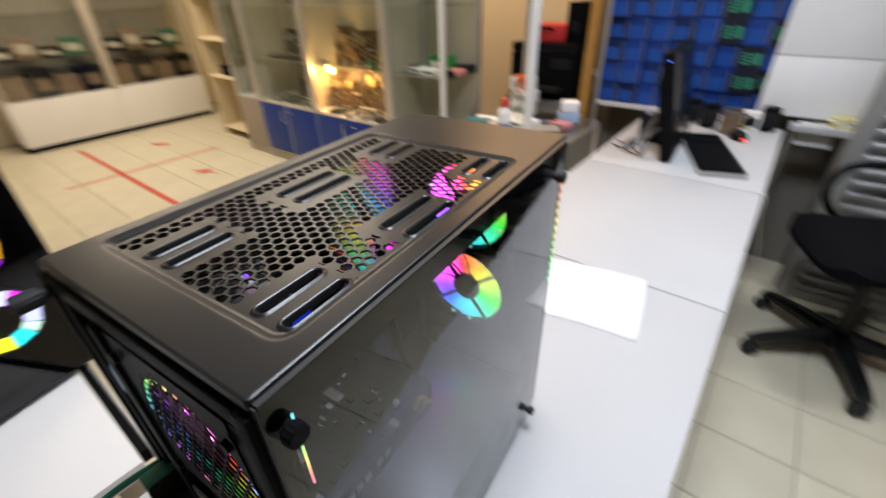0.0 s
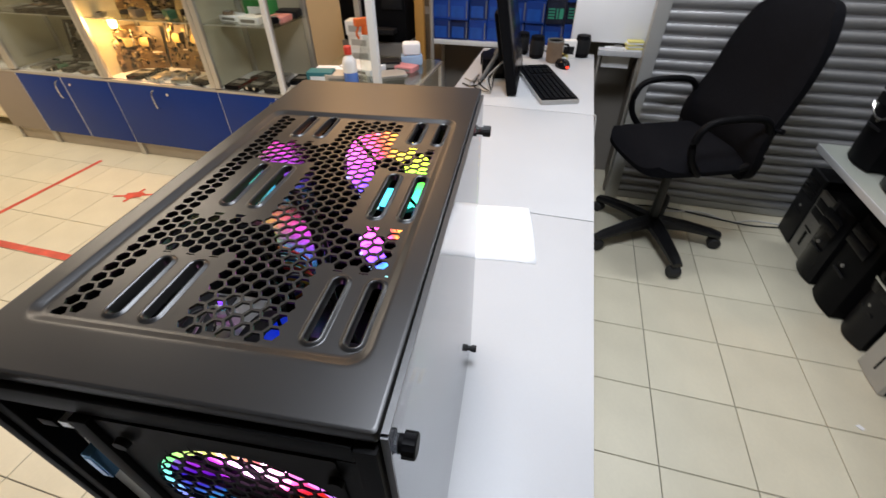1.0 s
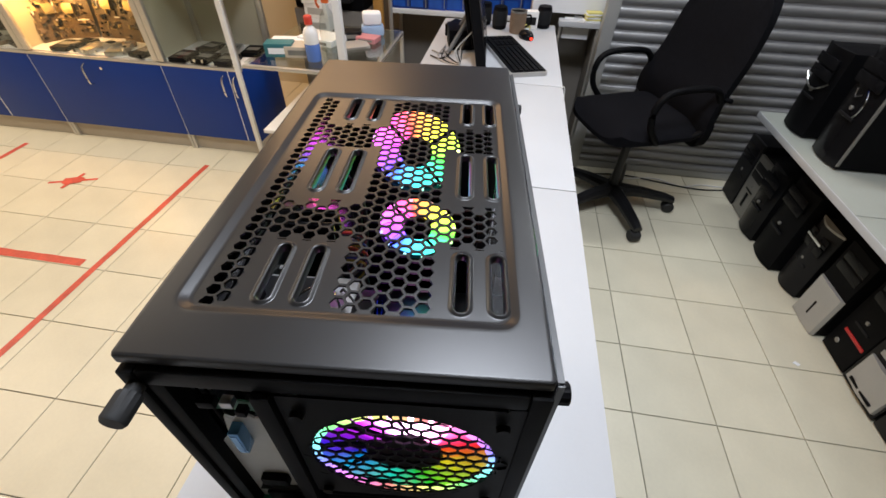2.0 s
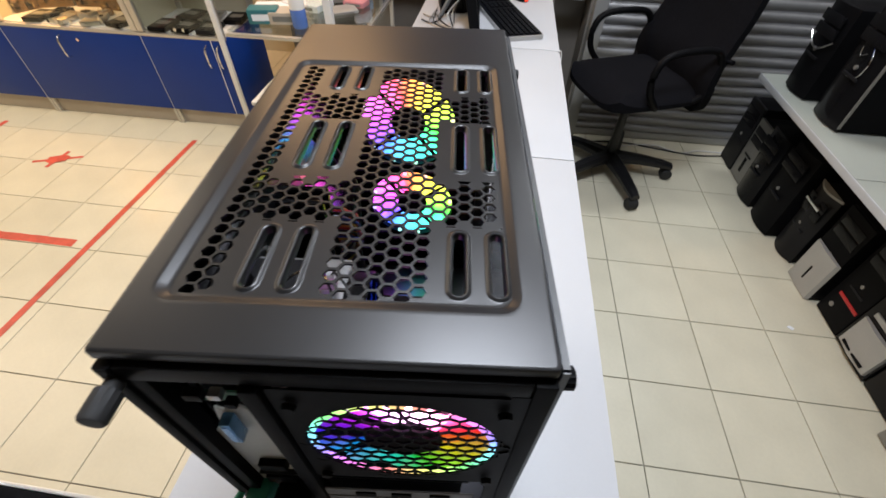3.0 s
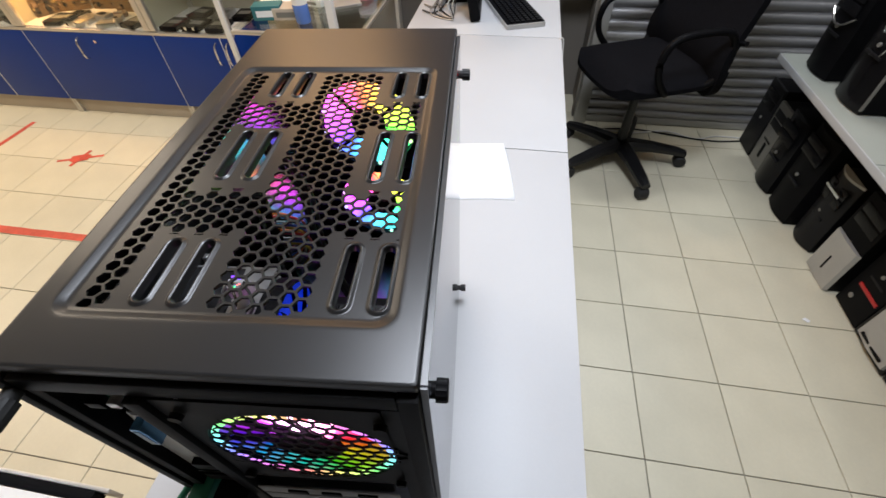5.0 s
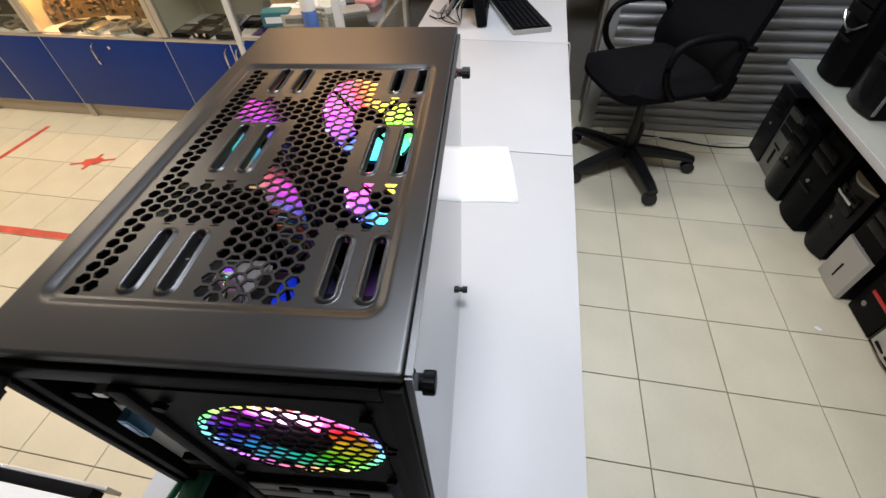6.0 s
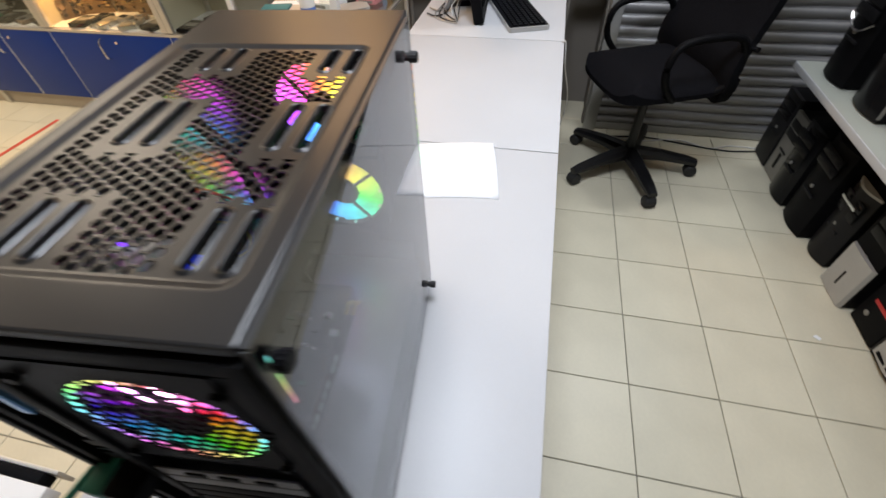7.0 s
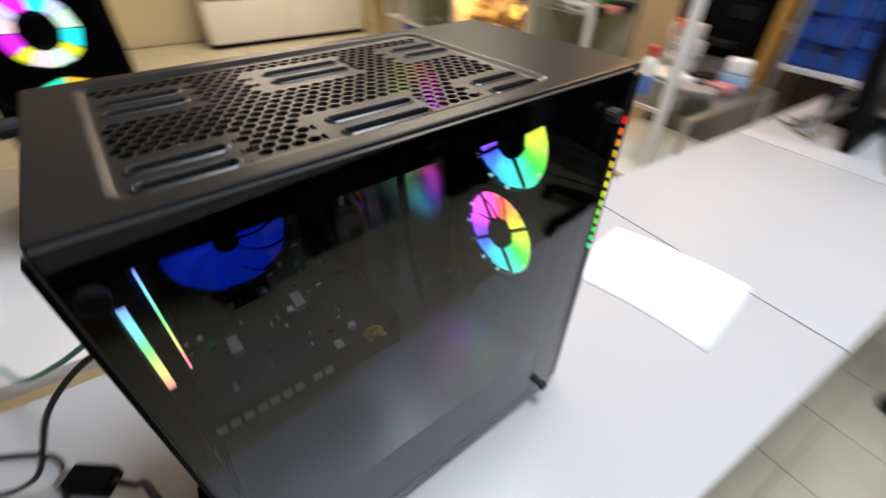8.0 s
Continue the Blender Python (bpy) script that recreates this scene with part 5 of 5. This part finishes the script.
        part("shelf_edge", box(-w + 0.026, w - 0.026, -d + 0.027, -d + 0.0295, z, z + 0.006), M_ALU, c)
    pane = part("front_glass", box(-w + 0.025, w - 0.025, -d + 0.010, -d + 0.014, base + 0.0105, height - 0.001), M_GLASS, c, "clear sliding glass front", smooth=0)
    pane.visible_shadow = False
    for k in (0.45, 0.55):
        part("pane_lock", rod((-w + 2 * w * k, -d + 0.004, base + 0.03), (-w + 2 * w * k, -d + 0.010, base + 0.03), 0.009, n=12), M_CHROME, c)
    return c


X = [-3.69, -2.87, -2.01, -1.515]
LBL = "blue-fronted showcase with glass top and aluminium frame"
for a, b in zip(X, X[1:]):
    showcase(a, b - 0.002, M_BLUE, 2 if b < -2.5 else 1, "blue laminate door", wide=-2.5 < b < -1.9, label=LBL if b < -1.9 else "narrow blue-fronted showcase with glass end at the corner")
showcase(-4.07, -3.692, M_TAUPE, 1, "taupe laminate panel", label="taupe-fronted corner showcase with glass top")

# inside the blue showcases
for i, (x, z, w_, h_, tn) in enumerate(((-3.30, 0.556, 0.26, 0.27, 10), (-3.02, 0.556, 0.24, 0.24, -12), (-3.42, 0.9115, 0.22, 0.20, 8), (-3.08, 0.9115, 0.25, 0.22, -5), (-3.25, 1.3065, 0.24, 0.24, 0))):
    circuit_board(x, 2.38, z, w_, h_, tn, -14, 20 + i)
for i, (x, y, z, w_, h_, tn) in enumerate(((-2.72, 2.36, 0.556, 0.22, 0.26, 22), (-2.50, 2.41, 0.556, 0.2, 0.31, 6), (-2.32, 2.37, 0.556, 0.21, 0.33, -4), (-2.14, 2.38, 0.556, 0.22, 0.29, -12), (-2.76, 2.40, 0.9115, 0.18, 0.24, 12), (-2.80, 2.31, 0.556, 0.20, 0.27, 62), (-2.52, 2.38, 0.9115, 0.26, 0.22, 6), (-2.2, 2.38, 0.9115, 0.26, 0.24, -8))):
    circuit_board(x, y, z, w_, h_, tn, -13, 40 + i, True)
rg = random.Random(11)
for i in range(9):
    drive(-3.5 + 0.14 * (i % 5) + rg.uniform(-0.02, 0.02), 2.20 + 0.03 * (i % 2), 0.556 if i < 5 else 0.9115, rg.uniform(-30, 30), rg.choice((M_BLACK, M_STEEL, M_GREYP)))
for i in range(4):
    drive(-2.66 + 0.17 * i, 2.19, 0.556, rg.uniform(-25, 25), rg.choice((M_BROWN, M_BLACK, M_STEEL)))
for i in range(6):
    drive(-1.90 + 0.068 * i, 2.18 + 0.15 * (i % 2) + 0.02 * (i % 2), 0.556, rg.uniform(-12, 12), rg.choice((M_STEEL, M_GREYP, M_BLACK)))
small_box("green_box", -1.72, 2.34, 0.9115, 0.16, 0.10, 0.10, material("green_carton", (0.03, 0.22, 0.05), 0.5), "green carton on the glass shelf", "box", 5)
for i, (x, m_) in enumerate(((-1.86, M_PAPER), (-1.70, M_PAPER), (-1.60, material("red_white_pack", (0.6, 0.25, 0.22), 0.5)), (-1.60, M_GREYP))):
    small_box("flat_pack", x, (2.27, 2.22, 2.30, 2.42)[i], 0.9115, 0.13, 0.11, 0.03 + 0.008 * (i % 2), m_, "flat packet on the glass shelf", "packet", 6 * i - 8, M_SILVER)
small_box("black_device", -3.83, 2.30, 0.556, 0.2, 0.16, 0.16, M_BLACK, "black device in the corner showcase", "device", 10, M_GREYP)
small_box("black_device", -3.83, 2.30, 0.9115, 0.22, 0.16, 0.10, M_BLACK, "black device in the corner showcase", "device", -6, M_GREYP)

rl = random.Random(23)
for x0, x1, z, n in ((-3.58, -2.86, 0.556, 9), (-2.72, -2.06, 0.556, 9), (-3.58, -2.86, 0.9115, 9), (-2.74, -2.06, 0.9115, 11), (-1.93, -1.56, 0.9115, 5)):
    for i in range(n):
        x = x0 + (x1 - x0) * (i + 0.5) / n + rl.uniform(-0.02, 0.02)
        part_box = empty("spare_part", "loose dark computer part lying in the showcase", "spare part", (x, rl.uniform(2.15, 2.30), z), rl.uniform(-40, 40), "spare parts in the showcase")
        w_, d_, h_ = rl.uniform(0.03, 0.09), rl.uniform(0.03, 0.07), rl.uniform(0.008, 0.045)
        m_ = rl.choice((M_BLACK, M_GREYP, M_BROWN, M_PCB, M_PCBG, M_STEEL))
        part("body", box(-w_ / 2, w_ / 2, -d_ / 2, d_ / 2, 0, h_, 0.002), m_, part_box)
        part("chip", box(-w_ * 0.3, w_ * 0.2, -d_ * 0.3, d_ * 0.2, h_ + 0.0002, h_ + 0.005, 0.001), rl.choice((M_STEEL, M_BLACK, M_SILVER)), part_box)

# the warm lamp inside the middle showcase
lamp = empty("showcase_lamp", "small warm lamp glowing inside the showcase", "lamp", (-2.745, 2.22, 0.865))
part("bulb", turned([(0.0, -0.03), (0.014, -0.027), (0.022, -0.012), (0.022, 0.008), (0.012, 0.024), (0.0, 0.028)], 18), glowing("warm_bulb", (1.0, 0.62, 0.22), 26.0), lamp, "glowing warm bulb")
part("socket", rod((-0.075, 0.0, 0.03), (-0.012, 0, 0.015), 0.012, 0.016, n=14), M_WHITE, lamp)
part("bracket", box(-0.108, -0.075, -0.012, 0.012, 0.018, 0.045, 0.002), M_ALU, lamp)
spot = bpy.data.lights.new("showcase_lamp_light", "POINT")
spot.energy, spot.color, spot.shadow_soft_size = 9.0, (1.0, 0.50, 0.16), 0.03
new("showcase_lamp_light", spot).location = (-2.715, 2.215, 0.84)


# ---- far showcases on the customers' side ----
def far_showcase(y0, y1):
    c = empty("white_showcase", "white-based showcase with glass top and beige frame", "showcase", (-6.1, (y0 + y1) / 2, 0), 0, "white showcases")
    h = (y1 - y0) / 2
    part("plinth", box(-0.25, 0.20, -h + 0.01, h - 0.01, 0, 0.059), M_BLACK, c)
    part("base", box(-0.25, 0.23, -h + 0.002, h - 0.002, 0.06, 0.50, 0.003), M_WHITE, c)
    for y in (-h + 0.02, h - 0.02):
        part("post", box(0.20, 0.235, y - 0.018, y + 0.018, 0.5005, 2.0, 0.002), M_BEIGE, c)
    part("top", box(-0.25, 0.235, -h, h, 2.0, 2.06, 0.002), M_BEIGE, c)
    part("back", box(-0.25, -0.235, -h, h, 0.5005, 1.999), M_TAUPE, c)
    for z in (0.86, 1.25, 1.62):
        part("glass_shelf", box(-0.23, 0.195, -h + 0.04, h - 0.04, z, z + 0.006), M_GLASS, c, smooth=0)
    part("front_glass", box(0.212, 0.216, -h + 0.04, h - 0.04, 0.5005, 1.999), M_GLASS, c, smooth=0).visible_shadow = False


for a, b in ((0.67, 1.65), (1.65, 2.63)):
    far_showcase(a, b)
    for k in range(4):
        small_box("brown_goods", -6.08 + 0.03 * (k % 2), a + 0.17 + 0.215 * k, 0.5005, 0.20, 0.24, (0.22, 0.27, 0.19, 0.25)[k], (M_BROWN, M_GREYP, M_BROWN, M_BLACK)[k], "dark brown goods in the white showcase", "goods", 90 + 4 * k, M_BROWN)
        small_box("brown_goods", -6.06, a + 0.17 + 0.21 * k, 0.867, 0.18, 0.2, (0.12, 0.20, 0.09, 0.16)[k], (M_GREYP, M_BROWN, M_BLACK, M_PCBG)[k], "dark goods in the white showcase", "goods", 90 - 5 * k, M_BEIGE)


def yellow_shelf():
    c = empty("open_shelf", "cream open shelf with black goods beside the corner showcase", "shelf", (-4.45, 2.45, 0))
    part("back", box(-0.40, 0.42, 0.20, 0.215, 0, 2.0), M_WALL, c)
    for x in (-0.40, 0.405):
        part("side", box(x, x + 0.018, -0.2, 0.1995, 0, 2.0, 0.001), M_WALL, c)
    for z in (0.08, 0.62, 0.98, 1.36):
        part("board", box(-0.38, 0.40, -0.2, 0.1995, z, z + 0.018, 0.001), M_WALL, c)


yellow_shelf()
for x, z, a, b in ((-4.3, 0.638, 0.2, 0.16), (-4.62, 0.638, 0.16, 0.1), (-4.35, 0.998, 0.24, 0.12), (-4.62, 1.378, 0.2, 0.2)):
    small_box("black_device", x, 2.42, z, a, 0.2, b, M_BLACK, "black boxed device on the cream shelf", "device", 8, M_GREYP)


# ---- glass counter between the cabinets and the desk ----
def glass_counter():
    c = empty("glass_counter", "low glass counter with aluminium frame between showcase and desk", "counter", (-1.02, 2.1, 0))
    for x, y, hh, m_ in ((0.245, -0.335, 2.4, M_POSTW), (-0.13, 0.33, 2.3, M_ALU)):
        part("post", box(x - 0.016, x + 0.016, y - 0.016, y + 0.016, 0, hh, 0.002), m_, c)
    part("top_glass", box(-0.245, 0.36, -0.33, 0.34, 0.715, 0.723), M_GLASS, c, "clear glass top", smooth=0)
    part("front_rail", box(-0.248, 0.228, -0.352, -0.331, 0.70, 0.7145, 0.001), M_ALU, c)
    part("side_rail", box(0.345, 0.365, -0.33, 0.34, 0.70, 0.7145, 0.001), M_ALU, c)
    part("shelf", box(-0.245, 0.36, -0.33, 0.34, 0.36, 0.378, 0.001), M_WHITE, c)
    part("side_leg", box(0.345, 0.365, -0.33, -0.31, 0, 0.6995, 0.001), M_ALU, c)
    part("side_leg", box(0.345, 0.365, 0.32, 0.34, 0, 0.6995, 0.001), M_ALU, c)
    part("back_panel", box(-0.245, 0.34, 0.341, 0.353, 0.0, 0.714), M_WALLD, c)
    part("upper_rail", box(-0.25, 0.23, -0.352, -0.335, 1.36, 1.38, 0.001), M_ALU, c)


glass_counter()
GT = 0.7232
bt = empty("liquid_bottle", "clear bottle of blue liquid with a red cap", "bottle", (-0.955, 1.86, GT))
part("body", turned([(0.030, 0), (0.034, 0.006), (0.034, 0.075), (0.0335, 0.078)], 22), material("blue_liquid", (0.10, 0.20, 0.55), 0.15, bump=0), bt, "blue liquid")
part("upper_body", turned([(0.0335, 0.0782), (0.034, 0.12), (0.026, 0.14), (0.013, 0.152), (0.013, 0.158)], 22), M_WHITE, bt, "white upper part")
part("cap", turned([(0.018, 0.158), (0.018, 0.190), (0.015, 0.194), (0, 0.194)], 20), material("red_cap", (0.65, 0.05, 0.03), 0.4), bt, "red screw cap")
sp = empty("spray_bottle", "clear spray bottle with an orange trigger", "spray bottle", (-0.93, 2.02, GT))
part("body", turned([(0.040, 0), (0.044, 0.008), (0.043, 0.11), (0.030, 0.16), (0.014, 0.19), (0.014, 0.215)], 22), M_GLASS, sp, "clear plastic bottle")
orange = material("orange_plastic", (0.75, 0.15, 0.03), 0.4)
part("head", box(-0.016, 0.016, -0.05, 0.022, 0.25, 0.285, 0.006, rod((0, 0, 0.212), (0, 0, 0.252), 0.018, 0.015, 16)), orange, sp, "orange spray head", at=pose(0, 0, 0, 0, 0, -40))
part("trigger", sweep([(0, -0.03, 0.25), (0, -0.045, 0.22), (0, -0.035, 0.195)], 0.006, 8), orange, sp, at=pose(0, 0, 0, 0, 0, -40))
tis = empty("tissue_pack", "white and pale blue tissue pack on the glass counter", "tissue pack", (-0.80, 2.32, GT), 20)
part("pack", box(-0.06, 0.06, -0.04, 0.04, 0.0, 0.05, 0.012), material("pale_blue_pack", (0.35, 0.48, 0.68), 0.5), tis, "pale blue pack")
part("tissue", box(-0.05, 0.05, -0.035, 0.035, 0.0505, 0.115, 0.018, seg=3), M_PAPER, tis, "crumpled white tissue")
for i, (x, y, a, b, h_, m_, tn) in enumerate(((-1.16, 2.05, 0.2, 0.15, 0.02, M_PAPER, 10), (-1.02, 2.14, 0.21, 0.15, 0.03, M_PAPER, -15), (-0.84, 2.10, 0.15, 0.11, 0.012, M_SILVERL, 30), (-0.79, 2.20, 0.11, 0.08, 0.025, material("pink_pack", (0.55, 0.22, 0.24), 0.5), -10), (-1.05, 1.92, 0.12, 0.1, 0.05, M_BEIGE, 8), (-0.90, 2.22, 0.12, 0.08, 0.04, M_GREYP, 22))):
    small_box("paper_stack" if m_ is M_PAPER else "packet", x, y, GT, a, b, h_, m_, "stack of papers on the glass counter" if m_ is M_PAPER else "small packet on the glass counter", "papers" if m_ is M_PAPER else "packet", tn, M_SILVER)
small_box("teal_box", -1.14, 1.90, GT, 0.13, 0.08, 0.06, material("teal_carton", (0.03, 0.16, 0.18), 0.5), "dark teal carton on the glass counter", "box", 12)
for k, (dx, tn) in enumerate(((0.0, 4), (0.008, -5), (-0.006, 8))):
    small_box("white_carton", -1.10 + dx, 2.33, GT + 0.0705 * k, 0.13, 0.10, 0.07, M_WHITE, "white carton in a stack on the glass counter", "box", tn, M_SILVERL)
bag = bmesh.new()
bmesh.ops.create_icosphere(bag, subdivisions=3, radius=0.13)
for v in bag.verts:
    v.co = v.co * (0.8 + 0.25 * noise.noise(v.co * 14)) + Vector((0, 0, 0.0))
    v.co.z = max(v.co.z * 1.1, -0.10) + 0.10
solid("plastic_bag", bag, M_GLASS, "crumpled clear plastic bag beside the counter", "bag", at=pose(-0.55, 1.93, 0.42))
st = empty("bag_stool", "dark stool under the plastic bag", "stool", (-0.55, 1.95, 0))
part("seat", box(-0.085, 0.085, -0.14, 0.14, 0.39, 0.42, 0.005), M_WALLD, st)
for x in (-0.07, 0.07):
    for y in (-0.12, 0.12):
        part("leg", rod((x, y, 0), (x, y, 0.3895), 0.011, n=10), M_BLACK, st)


# ---- shelf of blue boxes behind the desk ----
def box_shelf():
    c = empty("box_shelf", "grey-framed shelf with white boards behind the desk", "shelf", (-0.36, 2.86, 0))
    for x in (-0.44, 0.42):
        for y in (-0.14, 0.12):
            part("post", rod((x, y, 0), (x, y, 2.3), 0.013, n=12), M_ALU, c)
    for z in (0.735, 1.83):
        part("board", box(-0.45, 0.56, -0.13, 0.135, z, z + 0.025, 0.002), M_WHITE, c)
    part("back", box(-0.45, 0.56, 0.136, 0.142, 0.0, 2.25), M_WALLD, c)


box_shelf()
BL1 = material("blue_carton", (0.006, 0.042, 0.25), 0.35, vary=0.25, scale=12, per_object=0.6, bump=0.01)
BL2 = material("light_blue_label", (0.012, 0.085, 0.40), 0.35, vary=0.2, scale=20)
BL3 = material("dark_carton", (0.012, 0.016, 0.035), 0.3, vary=0.3, scale=20)


def processor_box():
    b = empty("processor_box", "blue retail carton stacked on the shelf", "box", (0, 0, 0), 0, "blue cartons on the shelf")
    part("carton", box(-0.055, 0.055, -0.05, 0.05, 0, 0.115, 0.001), BL1, b)
    part("label_panel", box(-0.046, 0.030, -0.0508, -0.0502, 0.012, 0.075), BL2, b, "lighter blue print panel", smooth=0)
    part("side_strip", box(0.044, 0.050, -0.0508, -0.0502, 0.010, 0.104), M_SILVER, b, "pale strip", smooth=0)
    return b


def dark_box():
    d = empty("processor_box", "dark retail carton with green print on the shelf", "box", (0, 0, 0), 0, "dark cartons on the shelf")
    part("carton", box(-0.055, 0.055, -0.05, 0.05, 0, 0.115, 0.001), BL3, d)
    green = material("green_print", (0.05, 0.35, 0.22), 0.4)
    for k in range(4):
        part("print_bar", box(-0.042, -0.006, -0.0508, -0.0502, 0.030 + 0.015 * k, 0.038 + 0.015 * k), green, d, "green printed bar", smooth=0)
    part("print_block", box(0.004, 0.012, -0.0508, -0.0502, 0.030, 0.083), green, d, "green printed block", smooth=0)
    part("print_block", box(0.020, 0.042, -0.0508, -0.0502, 0.030, 0.083), green, d, "green printed block", smooth=0)
    return d


first, second = processor_box(), dark_box()
first.matrix_basis = pose(-0.745, 2.80, 0.7605, 0, 0, 2)
second.matrix_basis = pose(-0.745 + 0.1145 * 6, 2.79, 0.7605 + 0.1155, 0, 0, 1)
rb = random.Random(3)
for r in range(9):
    for c in range(8):
        if (r, c) in ((0, 0), (1, 6)):
            continue
        dark = (r, c) in ((2, 6), (3, 5), (4, 5), (3, 7), (1, 7), (5, 3), (5, 6))
        copy_thing(second if dark else first, pose(-0.745 + 0.1145 * c + rb.uniform(-0.0015, 0.0015), 2.80 + rb.uniform(-0.018, 0.018), 0.7605 + 0.1155 * r, 0, 0, rb.uniform(-2.2, 2.2)))


# ---- black printer and orange frame left of the blue boxes ----
def build_printer():
    p = empty("office_printer", "black office printer on a stand behind the counter", "printer", (-1.16, 2.86, 0))
    part("stand", box(-0.24, 0.22, -0.2, 0.2, 0, 0.74, 0.004), M_WALLD, p)
    part("body", box(-0.23, 0.21, -0.19, 0.19, 0.741, 1.02, 0.012), M_BLACK, p)
    part("paper_tray", box(-0.17, 0.15, -0.27, -0.19, 0.80, 0.83, 0.006), M_GREYP, p)
    part("lid", box(-0.23, 0.21, -0.19, 0.19, 1.022, 1.075, 0.012), M_BLACKG, p)
    part("panel", box(0.06, 0.19, -0.198, -0.19, 0.93, 0.99, 0.002), M_GREYP, p)
    r = empty("red_case", "red plastic case on top of the printer", "case", (-1.20, 2.84, 1.075), 8)
    part("shell", box(-0.14, 0.12, -0.1, 0.1, 0, 0.10, 0.014), material("red_case_plastic", (0.55, 0.03, 0.03), 0.4), r)
    part("handle", sweep([(-0.05, -0.1, 0.07), (-0.04, -0.13, 0.08), (0.03, -0.13, 0.08), (0.04, -0.1, 0.07)], 0.008, 8), M_BLACK, r)
    b = empty("black_box", "black cardboard box with pale edge", "box", (-1.00, 2.86, 1.075), -4)
    part("carton", box(-0.06, 0.06, -0.1, 0.1, 0, 0.22, 0.003), M_BLACK, b)
    part("label_panel", box(-0.03, 0.02, -0.101, -0.1003, 0.06, 0.12), M_GREYP, b, smooth=0)
    o = empty("wooden_post", "orange-brown wooden post beside the box shelf", "post", (-0.875, 2.72, 0))
    part("plank", box(-0.028, 0.028, -0.02, 0.02, 0, 2.3, 0.003), material("orange_wood", (0.52, 0.26, 0.06), 0.5, vary=0.2, scale=6), o)
    part("bracket", box(-0.02, 0.06, 0.0201, 0.03, 0.9, 0.94, 0.002), M_STEEL, o)


build_printer()

# ---- red tape on the customers' floor ----
def tape(x0, y0, x1, y1, w_=0.033):
    d = Vector((x1 - x0, y1 - y0, 0))
    n_ = Vector((-d.y, d.x, 0)).normalized() * w_ / 2
    bm = bmesh.new()
    steps = max(2, int(d.length / 0.06))
    rt = random.Random(int(abs(x0 * 100 + y1 * 7)))
    lo, hi = [], []
    for i in range(steps + 1):
        p = Vector((x0, y0, 0.0008)) + d * i / steps
        lo.append(bm.verts.new(p - n_ * rt.uniform(0.9, 1.05)))
        hi.append(bm.verts.new(p + n_ * rt.uniform(0.9, 1.05)))
    for i in range(steps):
        bm.faces.new((lo[i], lo[i + 1], hi[i + 1], hi[i]))
    ob = solid("floor_tape", bm, M_TAPE, "worn red tape line stuck on the floor tiles", "floor tape", "red floor tape", smooth=0)
    so = ob.modifiers.new("thick", "SOLIDIFY")
    so.thickness, so.offset = 0.0006, 1


tape(-1.84, 0.10, -1.82, 1.93)
tape(-3.13, 0.30, -3.10, 1.95)
tape(-4.46, 0.60, -4.45, 1.93)
tape(-5.60, 1.02, -1.905, 1.032, 0.045)
for x, y in ((-2.476, 1.622), (-3.87, 1.50), (-5.09, 1.62)):
    m_ = empty("tape_cross", "red tape cross stuck on the floor tiles", "floor tape", (x, y, 0.001), 20, "red tape crosses")
    part("strip", box(-0.13, 0.13, -0.009, 0.009, 0, 0.0008), M_TAPE, m_, smooth=0)
    part("strip", box(-0.010, 0.010, -0.08, 0.08, 0.001, 0.0018), M_TAPE, m_, smooth=0, at=pose(0, 0, 0, 0, 0, -25))
    part("strip", slab([(-0.035, -0.05), (0.01, -0.058), (0.038, -0.03), (0.030, 0.045), (-0.012, 0.06), (-0.034, 0.03)], 0.002, 0.0028), M_TAPE, m_, "torn piece of red tape", smooth=0, at=pose(0, 0, 0, 0, 0, 15 + 40 * x))

# ---- floor tiles: singly in the shop, joined out of the way ----
def tile_mesh(name, cells, gap):
    bm = bmesh.new()
    hx, hy = PX_ / 2 - gap, PY_ / 2 - gap
    for cx, cy in cells:
        b = [bm.verts.new((cx + sx * hx, cy + sy * hy, -0.0058)) for sx, sy in ((-1, -1), (1, -1), (1, 1), (-1, 1))]
        m_ = [bm.verts.new((cx + sx * hx, cy + sy * hy, -0.0012)) for sx, sy in ((-1, -1), (1, -1), (1, 1), (-1, 1))]
        t_ = [bm.verts.new((cx + sx * (hx - 0.0012), cy + sy * (hy - 0.0012), 0)) for sx, sy in ((-1, -1), (1, -1), (1, 1), (-1, 1))]
        for A, B in ((b, m_), (m_, t_)):
            for i in range(4):
                bm.faces.new((A[i], A[(i + 1) % 4], B[(i + 1) % 4], B[i]))
        bm.faces.new(t_)
    return mesh_of(name, bm, M_FLOOR)


PX_, PY_ = 0.291, 0.2965
one = tile_mesh("tile", [(0, 0)], 0.0016)
rest = []
for i in range(-24, 8):
    for j in range(-13, 10):
        cx, cy = 0.554 + (i - 0.5) * PX_, 0.708 + (j - 0.5) * PY_
        if not (-6.5 < cx < 2.0 and -3.1 < cy < 3.3):
            continue
        if (-4.4 < cx < -0.5 and 0.3 < cy < 2.15) or (0.2 < cx < 1.65 and 0.0 < cy < 2.4):
            ob = new("tile", one)
            ob.parent = floor_ob
            ob.location = (cx, cy, 0)
        else:
            rest.append((cx, cy))
far_tiles = new("tiles_joined", tile_mesh("tiles_joined", rest, 0.0016))
tagged(far_tiles, kind="stuff")
far_tiles.parent = floor_ob
